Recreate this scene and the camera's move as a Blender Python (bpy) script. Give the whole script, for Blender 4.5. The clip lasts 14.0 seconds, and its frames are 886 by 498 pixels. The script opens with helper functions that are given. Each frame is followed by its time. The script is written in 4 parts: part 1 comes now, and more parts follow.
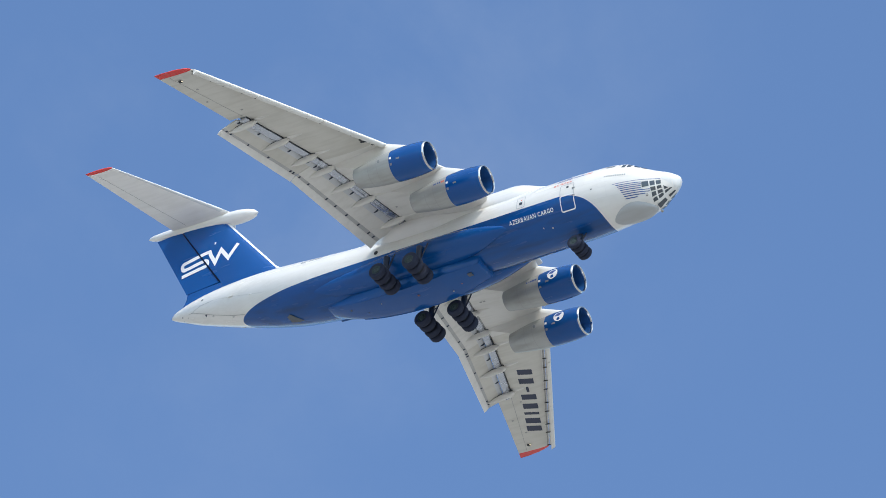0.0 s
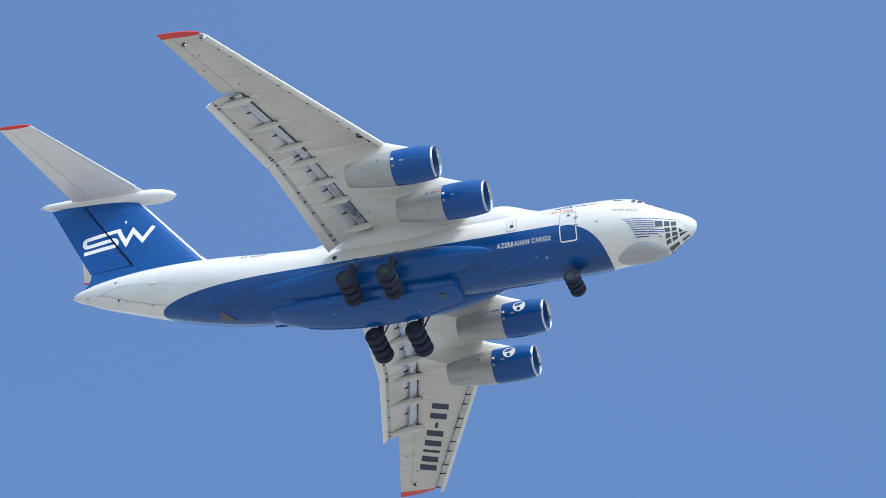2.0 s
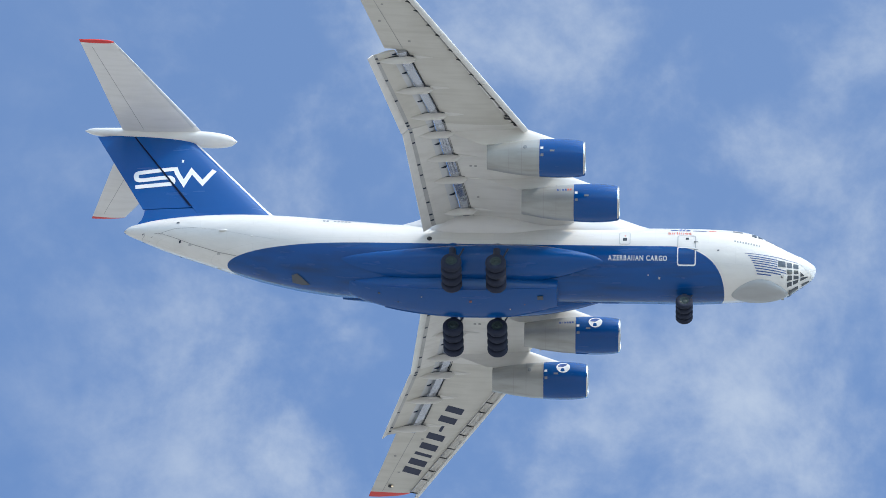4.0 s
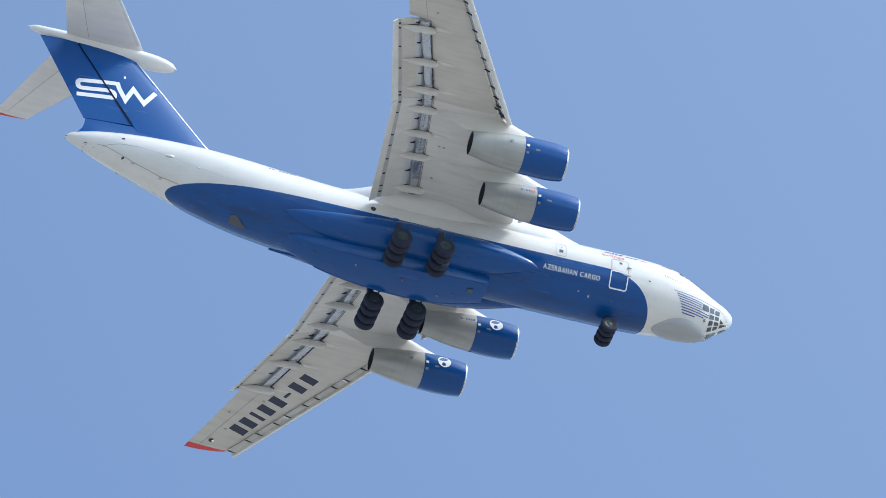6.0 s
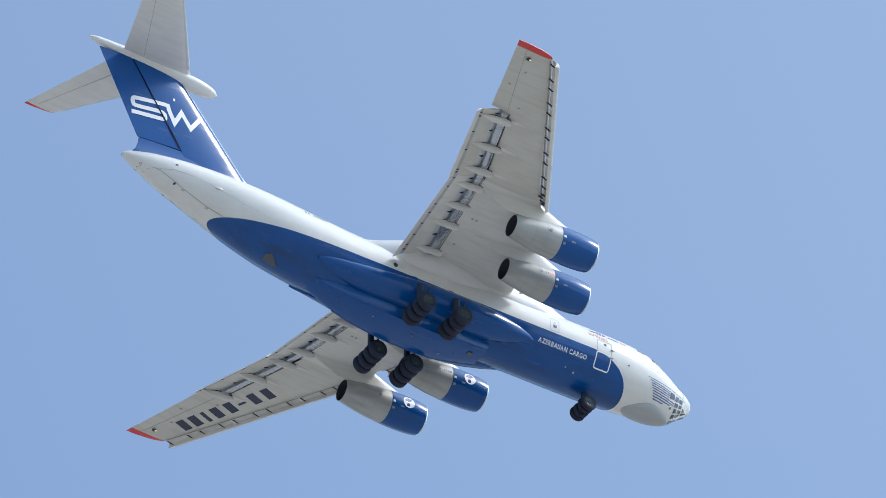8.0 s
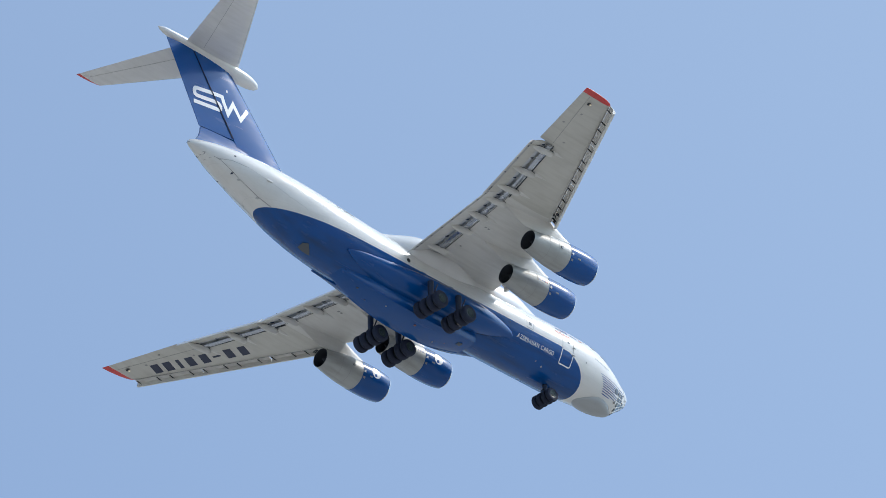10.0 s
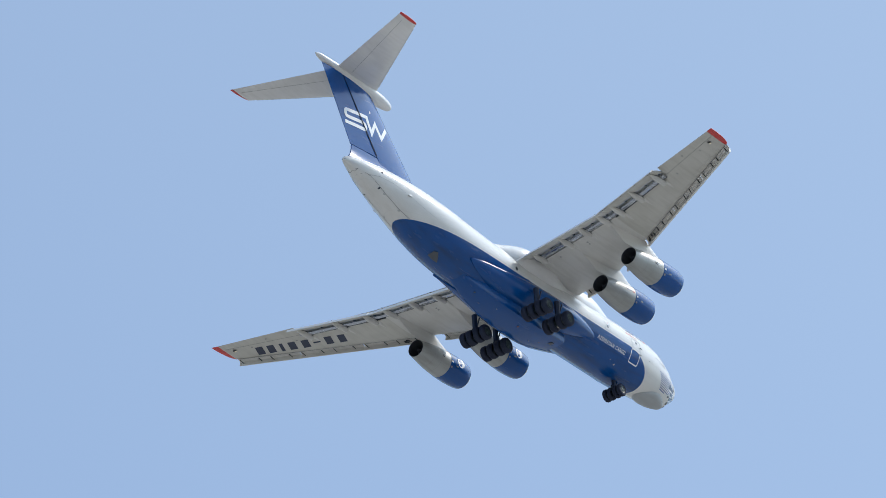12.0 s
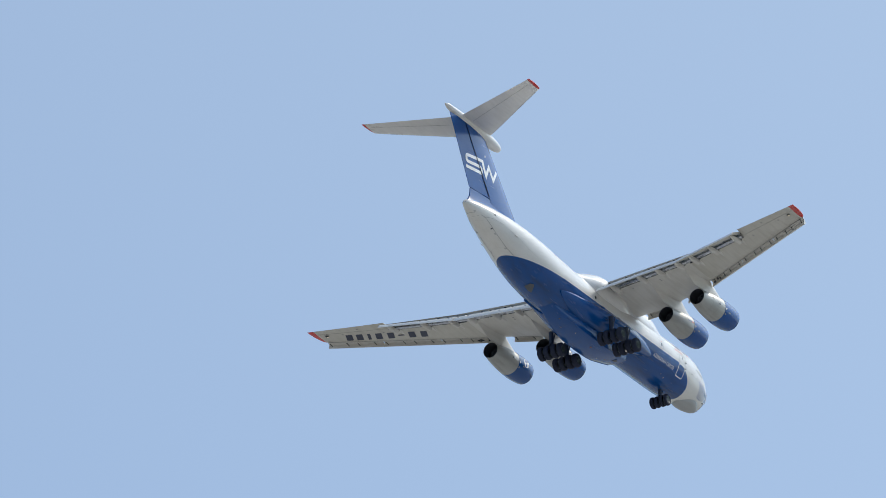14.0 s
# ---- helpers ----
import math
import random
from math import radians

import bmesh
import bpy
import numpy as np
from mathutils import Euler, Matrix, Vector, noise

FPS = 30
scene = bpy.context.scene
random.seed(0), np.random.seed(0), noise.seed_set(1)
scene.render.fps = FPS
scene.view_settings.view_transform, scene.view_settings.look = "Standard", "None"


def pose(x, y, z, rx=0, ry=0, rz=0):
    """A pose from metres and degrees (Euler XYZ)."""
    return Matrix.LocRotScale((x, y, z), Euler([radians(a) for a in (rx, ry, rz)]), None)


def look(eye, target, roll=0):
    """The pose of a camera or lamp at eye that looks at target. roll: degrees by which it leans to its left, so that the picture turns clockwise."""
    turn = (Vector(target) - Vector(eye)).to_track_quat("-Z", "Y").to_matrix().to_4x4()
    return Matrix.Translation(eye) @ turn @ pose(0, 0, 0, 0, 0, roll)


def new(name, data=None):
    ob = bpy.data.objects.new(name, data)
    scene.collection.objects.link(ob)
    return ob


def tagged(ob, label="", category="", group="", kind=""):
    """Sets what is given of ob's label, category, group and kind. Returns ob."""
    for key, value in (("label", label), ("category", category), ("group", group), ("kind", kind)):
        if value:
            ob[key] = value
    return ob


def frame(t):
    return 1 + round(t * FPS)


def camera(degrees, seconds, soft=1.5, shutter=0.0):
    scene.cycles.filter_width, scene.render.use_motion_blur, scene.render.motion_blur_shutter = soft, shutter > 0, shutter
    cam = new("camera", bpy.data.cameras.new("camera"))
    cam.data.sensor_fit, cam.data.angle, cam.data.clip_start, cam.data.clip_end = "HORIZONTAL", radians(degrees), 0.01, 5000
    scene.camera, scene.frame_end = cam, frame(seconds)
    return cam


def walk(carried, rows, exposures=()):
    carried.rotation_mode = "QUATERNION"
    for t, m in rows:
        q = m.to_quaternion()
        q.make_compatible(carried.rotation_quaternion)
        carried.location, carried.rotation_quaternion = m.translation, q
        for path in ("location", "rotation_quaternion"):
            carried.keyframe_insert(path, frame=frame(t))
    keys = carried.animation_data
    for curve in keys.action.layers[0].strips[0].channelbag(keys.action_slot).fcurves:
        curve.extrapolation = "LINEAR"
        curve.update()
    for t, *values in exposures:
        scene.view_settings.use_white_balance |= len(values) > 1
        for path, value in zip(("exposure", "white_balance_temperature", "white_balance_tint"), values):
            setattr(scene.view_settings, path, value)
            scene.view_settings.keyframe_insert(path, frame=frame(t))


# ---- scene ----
cam = camera(5.281, 14.0, soft=0.85)
walk(cam, [
    (0, pose(0, 0, 1.7, 127.9601, -4.0980, 31.8544)),
    (0.5, pose(0, 0, 1.7, 128.4400, -3.7942, 28.4892)),
    (1, pose(0, 0, 1.7, 128.9057, -3.5415, 25.4448)),
    (1.5, pose(0, 0, 1.7, 129.4597, -3.3052, 21.8614)),
    (2, pose(0, 0, 1.7, 130.1258, -2.6969, 17.9262)),
    (2.2, pose(0, 0, 1.7, 130.3343, -2.5144, 16.8274)),
    (2.7, pose(0, 0, 1.7, 130.7473, -2.4609, 12.7523)),
    (3.2, pose(0, 0, 1.7, 131.0870, -2.4103, 8.5319)),
    (3.7, pose(0, 0, 1.7, 131.3367, -2.3634, 4.1906)),
    (4.3, pose(0, 0, 1.7, 131.4966, -2.3124, -1.1336)),
    (4.5, pose(0, 0, 1.7, 131.5784, -2.0748, -3.3152)),
    (5, pose(0, 0, 1.7, 131.2564, -2.0185, -7.9198)),
    (5.5, pose(0, 0, 1.7, 131.1949, -1.9090, -12.1619)),
    (6, pose(0, 0, 1.7, 130.9361, -2.2691, -16.8087)),
    (6.5, pose(0, 0, 1.7, 130.7379, -1.8351, -20.6167)),
    (7, pose(0, 0, 1.7, 129.7225, -2.1399, -25.4535)),
    (7.5, pose(0, 0, 1.7, 129.3258, -1.5068, -29.2297)),
    (7.7, pose(0, 0, 1.7, 129.1952, -1.3923, -30.3357)),
    (8.2, pose(0, 0, 1.7, 128.3413, -1.0269, -33.7364)),
    (8.7, pose(0, 0, 1.7, 127.4103, -0.6530, -36.9335)),
    (9.2, pose(0, 0, 1.7, 126.4201, -0.2696, -39.9212)),
    (9.8, pose(0, 0, 1.7, 125.1758, 0.2039, -43.2289)),
    (10, pose(0, 0, 1.7, 124.8034, 0.3840, -44.4771)),
    (10.5, pose(0, 0, 1.7, 123.8363, 1.7494, -46.0570)),
    (11, pose(0, 0, 1.7, 122.7532, 1.8448, -48.1735)),
    (11.5, pose(0, 0, 1.7, 121.6001, 2.3616, -50.4275)),
    (12, pose(0, 0, 1.7, 120.5137, 2.6436, -52.3752)),
    (12.5, pose(0, 0, 1.7, 119.3260, 2.7148, -54.2641)),
    (13, pose(0, 0, 1.7, 118.2619, 2.4367, -56.2150)),
    (13.5, pose(0, 0, 1.7, 117.3200, 2.3704, -57.9337)),
    (14, pose(0, 0, 1.7, 116.1090, 1.0931, -59.8741)),
], exposures=[(0, -0.05, 6650, 10), (2, 0.0, 6500, 10), (5, -0.03, 6450, 10), (7.5, -0.22, 6400, 10), (10, -0.48, 6400, 10), (11.5, -0.53, 6450, 10), (14, -0.66, 6800, 10)])

# ---------------------------------------------------------------- light
SUN_WAY = Vector((0.56, -0.37, 0.74)).normalized()
SKY_CAST, GLOW_COLOUR, CLOUD_COLOUR = (1.268, 1.482, 1.725), (8.65, 9.76, 9.02), (5.4, 6.1, 6.9)
GLOW_RANGE = (-0.05, 1.9)
world = bpy.data.worlds.new("sky")
scene.world = world
world.use_nodes = True
wn, wl = world.node_tree.nodes, world.node_tree.links
wn.clear()
w_out = wn.new("ShaderNodeOutputWorld")
w_bg = wn.new("ShaderNodeBackground")
sky = wn.new("ShaderNodeTexSky")
sky.sky_type = "NISHITA"
sky.sun_disc = False
sky.sun_elevation = math.asin(SUN_WAY.z)
sky.sun_rotation = math.atan2(SUN_WAY.x, SUN_WAY.y)
sky.air_density, sky.dust_density, sky.ozone_density = 1.0, 0.35, 2.0
w_bg.inputs["Strength"].default_value = 0.125


# clear air: a bluish cast, a broad pale glow towards the sun, thin wisps in one quarter
w_tc = wn.new("ShaderNodeTexCoord")


def w_math(op, a, b=0.0):
    n = wn.new("ShaderNodeMath")
    n.operation = op
    for i, v in enumerate((a, b)):
        if isinstance(v, bpy.types.NodeSocket):
            wl.new(v, n.inputs[i])
        else:
            n.inputs[i].default_value = v
    return n.outputs[0]


def w_vec(op, a, b):
    n = wn.new("ShaderNodeVectorMath")
    n.operation = op
    wl.new(a, n.inputs[0])
    n.inputs[1].default_value = b
    return n.outputs["Value"]


def w_range(v, lo, hi, a=0.0, b=1.0):
    n = wn.new("ShaderNodeMapRange")
    n.interpolation_type = "SMOOTHSTEP"
    for k, x in (("From Min", lo), ("From Max", hi), ("To Min", a), ("To Max", b)):
        n.inputs[k].default_value = x
    wl.new(v, n.inputs["Value"])
    return n.outputs["Result"]


def w_mix(kind, fac, a, b):
    n = wn.new("ShaderNodeMix")
    n.data_type, n.blend_type = "RGBA", kind
    for key, v in (("Factor", fac), ("A", a), ("B", b)):
        if isinstance(v, bpy.types.NodeSocket):
            wl.new(v, n.inputs[key])
        else:
            n.inputs[key].default_value = v if key == "Factor" else (*v, 1)
    return n.outputs["Result"]


w_dir = w_tc.outputs["Generated"]
w_air = w_mix("MULTIPLY", 1.0, sky.outputs["Color"], SKY_CAST)
w_glow = w_range(w_vec("DOT_PRODUCT", w_dir, SUN_WAY), *GLOW_RANGE)
w_near = wn.new("ShaderNodeMapRange")
for w_key, w_val in (("From Min", 0.22), ("From Max", 0.80), ("To Min", 1.0), ("To Max", 1.31)):
    w_near.inputs[w_key].default_value = w_val
wl.new(w_vec("DOT_PRODUCT", w_dir, SUN_WAY), w_near.inputs["Value"])
w_halo = w_range(w_vec("DOT_PRODUCT", w_dir, SUN_WAY), 0.78, 1.0, 1.0, 2.6)
w_hazy = w_mix("MULTIPLY", 1.0, w_mix("MULTIPLY", 1.0, w_mix("MIX", w_glow, w_air, GLOW_COLOUR), w_near.outputs["Result"]), w_halo)


def wisps(heading, height, near, far, amount, scale):
    """Thin torn cloud round one direction."""
    c = Vector((-math.sin(radians(heading)) * math.cos(radians(height)), math.cos(radians(heading)) * math.cos(radians(height)), math.sin(radians(height))))
    nz = wn.new("ShaderNodeTexNoise")
    nz.inputs["Scale"].default_value, nz.inputs["Detail"].default_value = scale, 8
    nz.inputs["Roughness"].default_value, nz.inputs["Distortion"].default_value = 0.6, 0.12
    wl.new(w_dir, nz.inputs["Vector"])
    return w_math("MULTIPLY", w_range(w_vec("DISTANCE", w_dir, c), near, far, amount, 0.0), w_range(nz.outputs["Fac"], 0.40, 0.78))


w_cloud = w_math("ADD", wisps(2.6, 41.0, 0.030, 0.080, 0.68, 48.0), wisps(36.0, 38.5, 0.005, 0.06, 0.12, 30.0))
wl.new(w_mix("MIX", w_cloud, w_hazy, CLOUD_COLOUR), w_bg.inputs["Color"])
wl.new(w_bg.outputs["Background"], w_out.inputs["Surface"])

sun = new("sun", bpy.data.lights.new("sun", "SUN"))
sun.data.energy, sun.data.angle, sun.data.color = 2.85, radians(0.53), (1.0, 0.92, 0.82)
sun.matrix_world = look(SUN_WAY * 900, (0, 0, 0))


# ---------------------------------------------------------------- materials
def nodes_of(name):
    m = bpy.data.materials.new(name)
    m.use_nodes = True
    return m, m.node_tree.nodes, m.node_tree.links, m.node_tree.nodes["Principled BSDF"]


def mix_rgb(nt, links, fac, a, b):
    n = nt.new("ShaderNodeMix")
    n.data_type = "RGBA"
    for key, v in (("Factor", fac), ("A", a), ("B", b)):
        if isinstance(v, bpy.types.NodeSocket):
            links.new(v, n.inputs[key])
        else:
            n.inputs[key].default_value = v if key == "Factor" else (*v, 1)
    return n.outputs["Result"]


def noise_fac(nt, links, scale, detail, lo, hi, stretch=(1, 1, 1)):
    tc, mp, nz, mr = (nt.new(k) for k in ("ShaderNodeTexCoord", "ShaderNodeMapping", "ShaderNodeTexNoise", "ShaderNodeMapRange"))
    mp.inputs["Scale"].default_value = stretch
    nz.inputs["Scale"].default_value, nz.inputs["Detail"].default_value = scale, detail
    mr.inputs["From Min"].default_value, mr.inputs["From Max"].default_value = lo, hi
    links.new(tc.outputs["Object"], mp.inputs["Vector"])
    links.new(mp.outputs["Vector"], nz.inputs["Vector"])
    links.new(nz.outputs["Fac"], mr.inputs["Value"])
    return mr.outputs["Result"]


def paint(name, colour, dirt, rough=0.35, metal=0.0, coat=0.3, streak=(0.12, 1, 1), grime=0.5, bump=0.02, spec=0.5, panels=None):
    """Aircraft paint with broad stains, streaks along the airflow and faint skin ripple."""
    m, nt, links, bsdf = nodes_of(name)
    broad = noise_fac(nt, links, 0.55, 4, 0.42, 0.75)
    fine = noise_fac(nt, links, 2.6, 6, 0.45, 0.85, streak)
    a = mix_rgb(nt, links, broad, colour, [c + (d - c) * grime * 0.55 for c, d in zip(colour, dirt)])
    mul = nt.new("ShaderNodeMath")
    mul.operation = "MULTIPLY"
    mul.inputs[1].default_value = grime
    links.new(fine, mul.inputs[0])
    b = mix_rgb(nt, links, mul.outputs[0], a, dirt)
    bsdf.inputs["Specular IOR Level"].default_value = spec
    if panels:
        # faint lap joints between skin sheets
        tc, mp, bk = (nt.new(k) for k in ("ShaderNodeTexCoord", "ShaderNodeMapping", "ShaderNodeTexBrick"))
        mp.inputs["Rotation"].default_value = panels[3]
        links.new(tc.outputs["Object"], mp.inputs["Vector"])
        links.new(mp.outputs["Vector"], bk.inputs["Vector"])
        for key, v in (("Scale", 1.0), ("Brick Width", panels[0]), ("Row Height", panels[1]), ("Mortar Size", 0.018), ("Mortar Smooth", 0.6)):
            bk.inputs[key].default_value = v
        for key, v in (("Color1", 1.0), ("Color2", 0.965), ("Mortar", panels[2])):
            bk.inputs[key].default_value = (v, v, v * 0.99, 1)
        mx = nt.new("ShaderNodeMix")
        mx.data_type, mx.blend_type = "RGBA", "MULTIPLY"
        mx.inputs["Factor"].default_value = 1.0
        links.new(b, mx.inputs["A"])
        links.new(bk.outputs["Color"], mx.inputs["B"])
        b = mx.outputs["Result"]
    links.new(b, bsdf.inputs["Base Color"])
    mr = nt.new("ShaderNodeMapRange")
    mr.inputs["To Min"].default_value, mr.inputs["To Max"].default_value = rough, min(1, rough + 0.22)
    links.new(fine, mr.inputs["Value"])
    links.new(mr.outputs["Result"], bsdf.inputs["Roughness"])
    bsdf.inputs["Metallic"].default_value = metal
    bsdf.inputs["Coat Weight"].default_value = coat
    bsdf.inputs["Coat Roughness"].default_value = 0.07
    bp = nt.new("ShaderNodeBump")
    bp.inputs["Strength"].default_value, bp.inputs["Distance"].default_value = 0.25, bump
    links.new(noise_fac(nt, links, 1.1, 3, 0.2, 0.8), bp.inputs["Height"])
    links.new(bp.outputs["Normal"], bsdf.inputs["Normal"])
    return m


WHITE, BLUE = (0.765, 0.737, 0.70), (0.002, 0.070, 0.260)
m_white = paint("white_paint", WHITE, (0.51, 0.485, 0.435), rough=0.28, coat=0.45, grime=0.35)
m_wing = paint("wing_underside_paint", (0.69, 0.662, 0.612), (0.47, 0.44, 0.38), rough=0.42, coat=0.06, grime=0.45)
m_blue = paint("blue_paint", BLUE, (0.004, 0.055, 0.20), rough=0.16, coat=0.12, grime=0.2, spec=0.34)
m_outer = paint("outer_wing_paint", (0.60, 0.57, 0.505), (0.42, 0.39, 0.33), rough=0.5, coat=0.03, grime=0.5)
m_red = paint("red_paint", (0.68, 0.04, 0.034), (0.45, 0.05, 0.04), grime=0.3)
m_grey = paint("nozzle_grey", (0.40, 0.40, 0.38), (0.24, 0.23, 0.20), rough=0.42, metal=0.35, coat=0.05, grime=0.6)
m_radome = paint("radome_grey", (0.41, 0.42, 0.42), (0.32, 0.31, 0.29), rough=0.5, coat=0.05, grime=0.4)
m_steel = paint("polished_steel", (0.60, 0.60, 0.59), (0.42, 0.40, 0.38), rough=0.14, metal=1.0, coat=0.0, grime=0.3)
m_alu = paint("bare_aluminium", (0.60, 0.60, 0.60), (0.46, 0.46, 0.45), rough=0.4, metal=0.15, coat=0.0, grime=0.4)
m_dark = paint("dark_cavity", (0.035, 0.037, 0.042), (0.06, 0.055, 0.05), rough=0.7, coat=0.0)
# dark metal; its slate tint stands in for haze over the exhaust hollows
m_core = paint("hazed_slate_metal", (0.055, 0.062, 0.075), (0.04, 0.04, 0.045), rough=0.55, metal=0.3, coat=0.0)
m_duct = paint("inlet_duct_paint", (0.012, 0.085, 0.27), (0.03, 0.06, 0.12), rough=0.35, coat=0.0)
# tyre rubber turned navy: the blue veil of distant air is in its colour
m_rubber = paint("hazed_tyre_rubber", (0.013, 0.018, 0.040), (0.021, 0.026, 0.046), rough=0.85, coat=0.0, streak=(1, 1, 1))
m_hub = paint("wheel_green", (0.014, 0.032, 0.030), (0.05, 0.06, 0.06), rough=0.5, coat=0.0)
m_strut = paint("gear_grey", (0.022, 0.034, 0.066), (0.05, 0.05, 0.05), rough=0.5, metal=0.3, coat=0.0)
m_navy = paint("navy_marking", (0.018, 0.026, 0.060), (0.06, 0.06, 0.08), rough=0.45, coat=0.1, grime=0.3)
m_gap = paint("gap_shade_blue", (0.002, 0.008, 0.030), (0.004, 0.008, 0.02), rough=0.6, coat=0.0, grime=0.2, spec=0.1)
m_mark = paint("white_marking", (0.82, 0.82, 0.81), (0.62, 0.61, 0.58), grime=0.2)
m_grmark = paint("grey_marking", (0.20, 0.21, 0.22), (0.32, 0.32, 0.31), grime=0.3)
m_lblue = paint("mid_blue_marking", (0.014, 0.055, 0.24), (0.03, 0.06, 0.18), grime=0.3)
m_ored = paint("orange_red_marking", (0.65, 0.10, 0.05), (0.45, 0.15, 0.10), grime=0.3)
m_nose = paint("nose_cap_paint", (0.66, 0.66, 0.65), (0.5, 0.49, 0.46), grime=0.3)
m_vane = paint("bright_metal", (0.52, 0.54, 0.58), (0.40, 0.41, 0.43), rough=0.2, metal=0.75, coat=0.0, grime=0.3)
m_slot = paint("slot_grey", (0.46, 0.45, 0.43), (0.33, 0.32, 0.30), rough=0.5, coat=0.0, grime=0.5)
m_panel = paint("panel_line", (0.34, 0.33, 0.31), (0.2, 0.19, 0.18), grime=0.4)
m_plate = paint("dull_plate", (0.045, 0.06, 0.085), (0.08, 0.08, 0.08), grime=0.5)
m_rust = paint("faded_red", (0.20, 0.07, 0.05), (0.12, 0.07, 0.06), grime=0.4)
m_tan = paint("bare_patch", (0.07, 0.08, 0.09), (0.05, 0.06, 0.075), grime=0.5)

m_glass, gn, gl, gb = nodes_of("cockpit_glass")
gb.inputs["Base Color"].default_value = (0.045, 0.055, 0.065, 1)
gb.inputs["Roughness"].default_value = 0.09
gb.inputs["Specular IOR Level"].default_value = 0.9

m_lamp, ln, ll, lb = nodes_of("landing_light")
lb.inputs["Base Color"].default_value = (0.9, 0.8, 0.6, 1)
lb.inputs["Emission Color"].default_value = (1.0, 0.78, 0.5, 1)
lb.inputs["Emission Strength"].default_value = 0.6

# fuselage: white above, a blue field below with rounded ends
m_fus = paint("fuselage_paint", WHITE, (0.51, 0.485, 0.435), grime=0.32, rough=0.18, coat=0.12, spec=0.36, panels=(3.4, 1.3, 0.93, (1.5708, 0, 0)))
fn, fl = m_fus.node_tree.nodes, m_fus.node_tree.links
fb = fn["Principled BSDF"]
f_tc, f_sep = fn.new("ShaderNodeTexCoord"), fn.new("ShaderNodeSeparateXYZ")
fl.new(f_tc.outputs["Object"], f_sep.inputs[0])


def f_math(op, a, b=0.0):
    n = fn.new("ShaderNodeMath")
    n.operation = op
    for i, v in enumerate((a, b)):
        if isinstance(v, bpy.types.NodeSocket):
            fl.new(v, n.inputs[i])
        else:
            n.inputs[i].default_value = v
    return n.outputs[0]


def end_drop(sign, start, reach, depth):
    """How far the blue edge falls towards one end of the field."""
    u = f_math("DIVIDE", f_math("MAXIMUM", f_math("MULTIPLY", f_math("SUBTRACT", f_sep.outputs["X"], start), sign), 0.0), reach)
    root = f_math("SQRT", f_math("MAXIMUM", f_math("SUBTRACT", 1.0, f_math("MULTIPLY", u, u)), 0.0))
    over = f_math("MULTIPLY", f_math("GREATER_THAN", u, 1.0), 50.0)
    return f_math("ADD", f_math("MULTIPLY", f_math("SUBTRACT", 1.0, root), depth), over)


f_edge = f_math("SUBTRACT", f_math("SUBTRACT", -0.36, end_drop(1, -9.2, 3.6, 2.9)), end_drop(-1, -34.0, 40.0, 1.0))
f_isblue = f_math("LESS_THAN", f_sep.outputs["Z"], f_edge)
f_white = fb.inputs["Base Color"].links[0].from_socket
f_bluecol = mix_rgb(fn, fl, noise_fac(fn, fl, 1.6, 5, 0.45, 0.85, (0.15, 1, 1)), BLUE, (0.012, 0.045, 0.13))
fl.new(mix_rgb(fn, fl, f_isblue, f_white, f_bluecol), fb.inputs["Base Color"])

m_ground, on, ol, ob_ = nodes_of("dry_ground")
g1 = noise_fac(on, ol, 0.004, 8, 0.35, 0.7)
g2 = noise_fac(on, ol, 0.05, 6, 0.3, 0.7)
ol.new(mix_rgb(on, ol, g2, mix_rgb(on, ol, g1, (0.345, 0.325, 0.295), (0.26, 0.25, 0.225)), (0.37, 0.355, 0.33)), ob_.inputs["Base Color"])
ob_.inputs["Roughness"].default_value = 0.95


# ---------------------------------------------------------------- mesh tools
def part(name, bm, material, parent, label="", smooth=True):
    """Links a bmesh as one mesh object under a thing or a part."""
    bmesh.ops.recalc_face_normals(bm, faces=bm.faces)
    me = bpy.data.meshes.new(name)
    bm.to_mesh(me)
    bm.free()
    for mat in material if isinstance(material, (list, tuple)) else [material]:
        me.materials.append(mat)
    for p in me.polygons:
        p.use_smooth = smooth
    if smooth:
        me.set_sharp_from_angle(angle=radians(38))
    ob = new(name, me)
    ob.parent = parent
    if label:
        ob["label"] = label
    return ob


def again(ob, parent, m):
    """A second object on the same mesh."""
    o = new(ob.name.split(".")[0], ob.data)
    o.parent, o.matrix_basis = parent, m
    if "label" in ob:
        o["label"] = ob["label"]
    return o


def loft(bm, rings, cap=True, closed=True):
    vs = [[bm.verts.new(p) for p in r] for r in rings]
    for a, b in zip(vs, vs[1:]):
        k = len(a)
        for i in range(k if closed else k - 1):
            j = (i + 1) % k
            bm.faces.new((a[i], a[j], b[j], b[i]))
    if cap:
        bm.faces.new(vs[0])
        bm.faces.new(list(reversed(vs[-1])))
    return bm


def revolve(bm, profile, centre=(0, 0, 0), steps=40, axis="x"):
    """Turns (along, radius) pairs about an axis through centre; along runs aft for x."""
    rings = []
    for s, r in profile:
        ring = []
        for i in range(steps):
            a = 2 * math.pi * i / steps
            if axis == "x":
                ring.append((centre[0] - s, centre[1] + r * math.cos(a), centre[2] + r * math.sin(a)))
            else:
                ring.append((centre[0] + r * math.cos(a), centre[1] + s, centre[2] + r * math.sin(a)))
        rings.append(ring)
    return loft(bm, rings, cap=False)


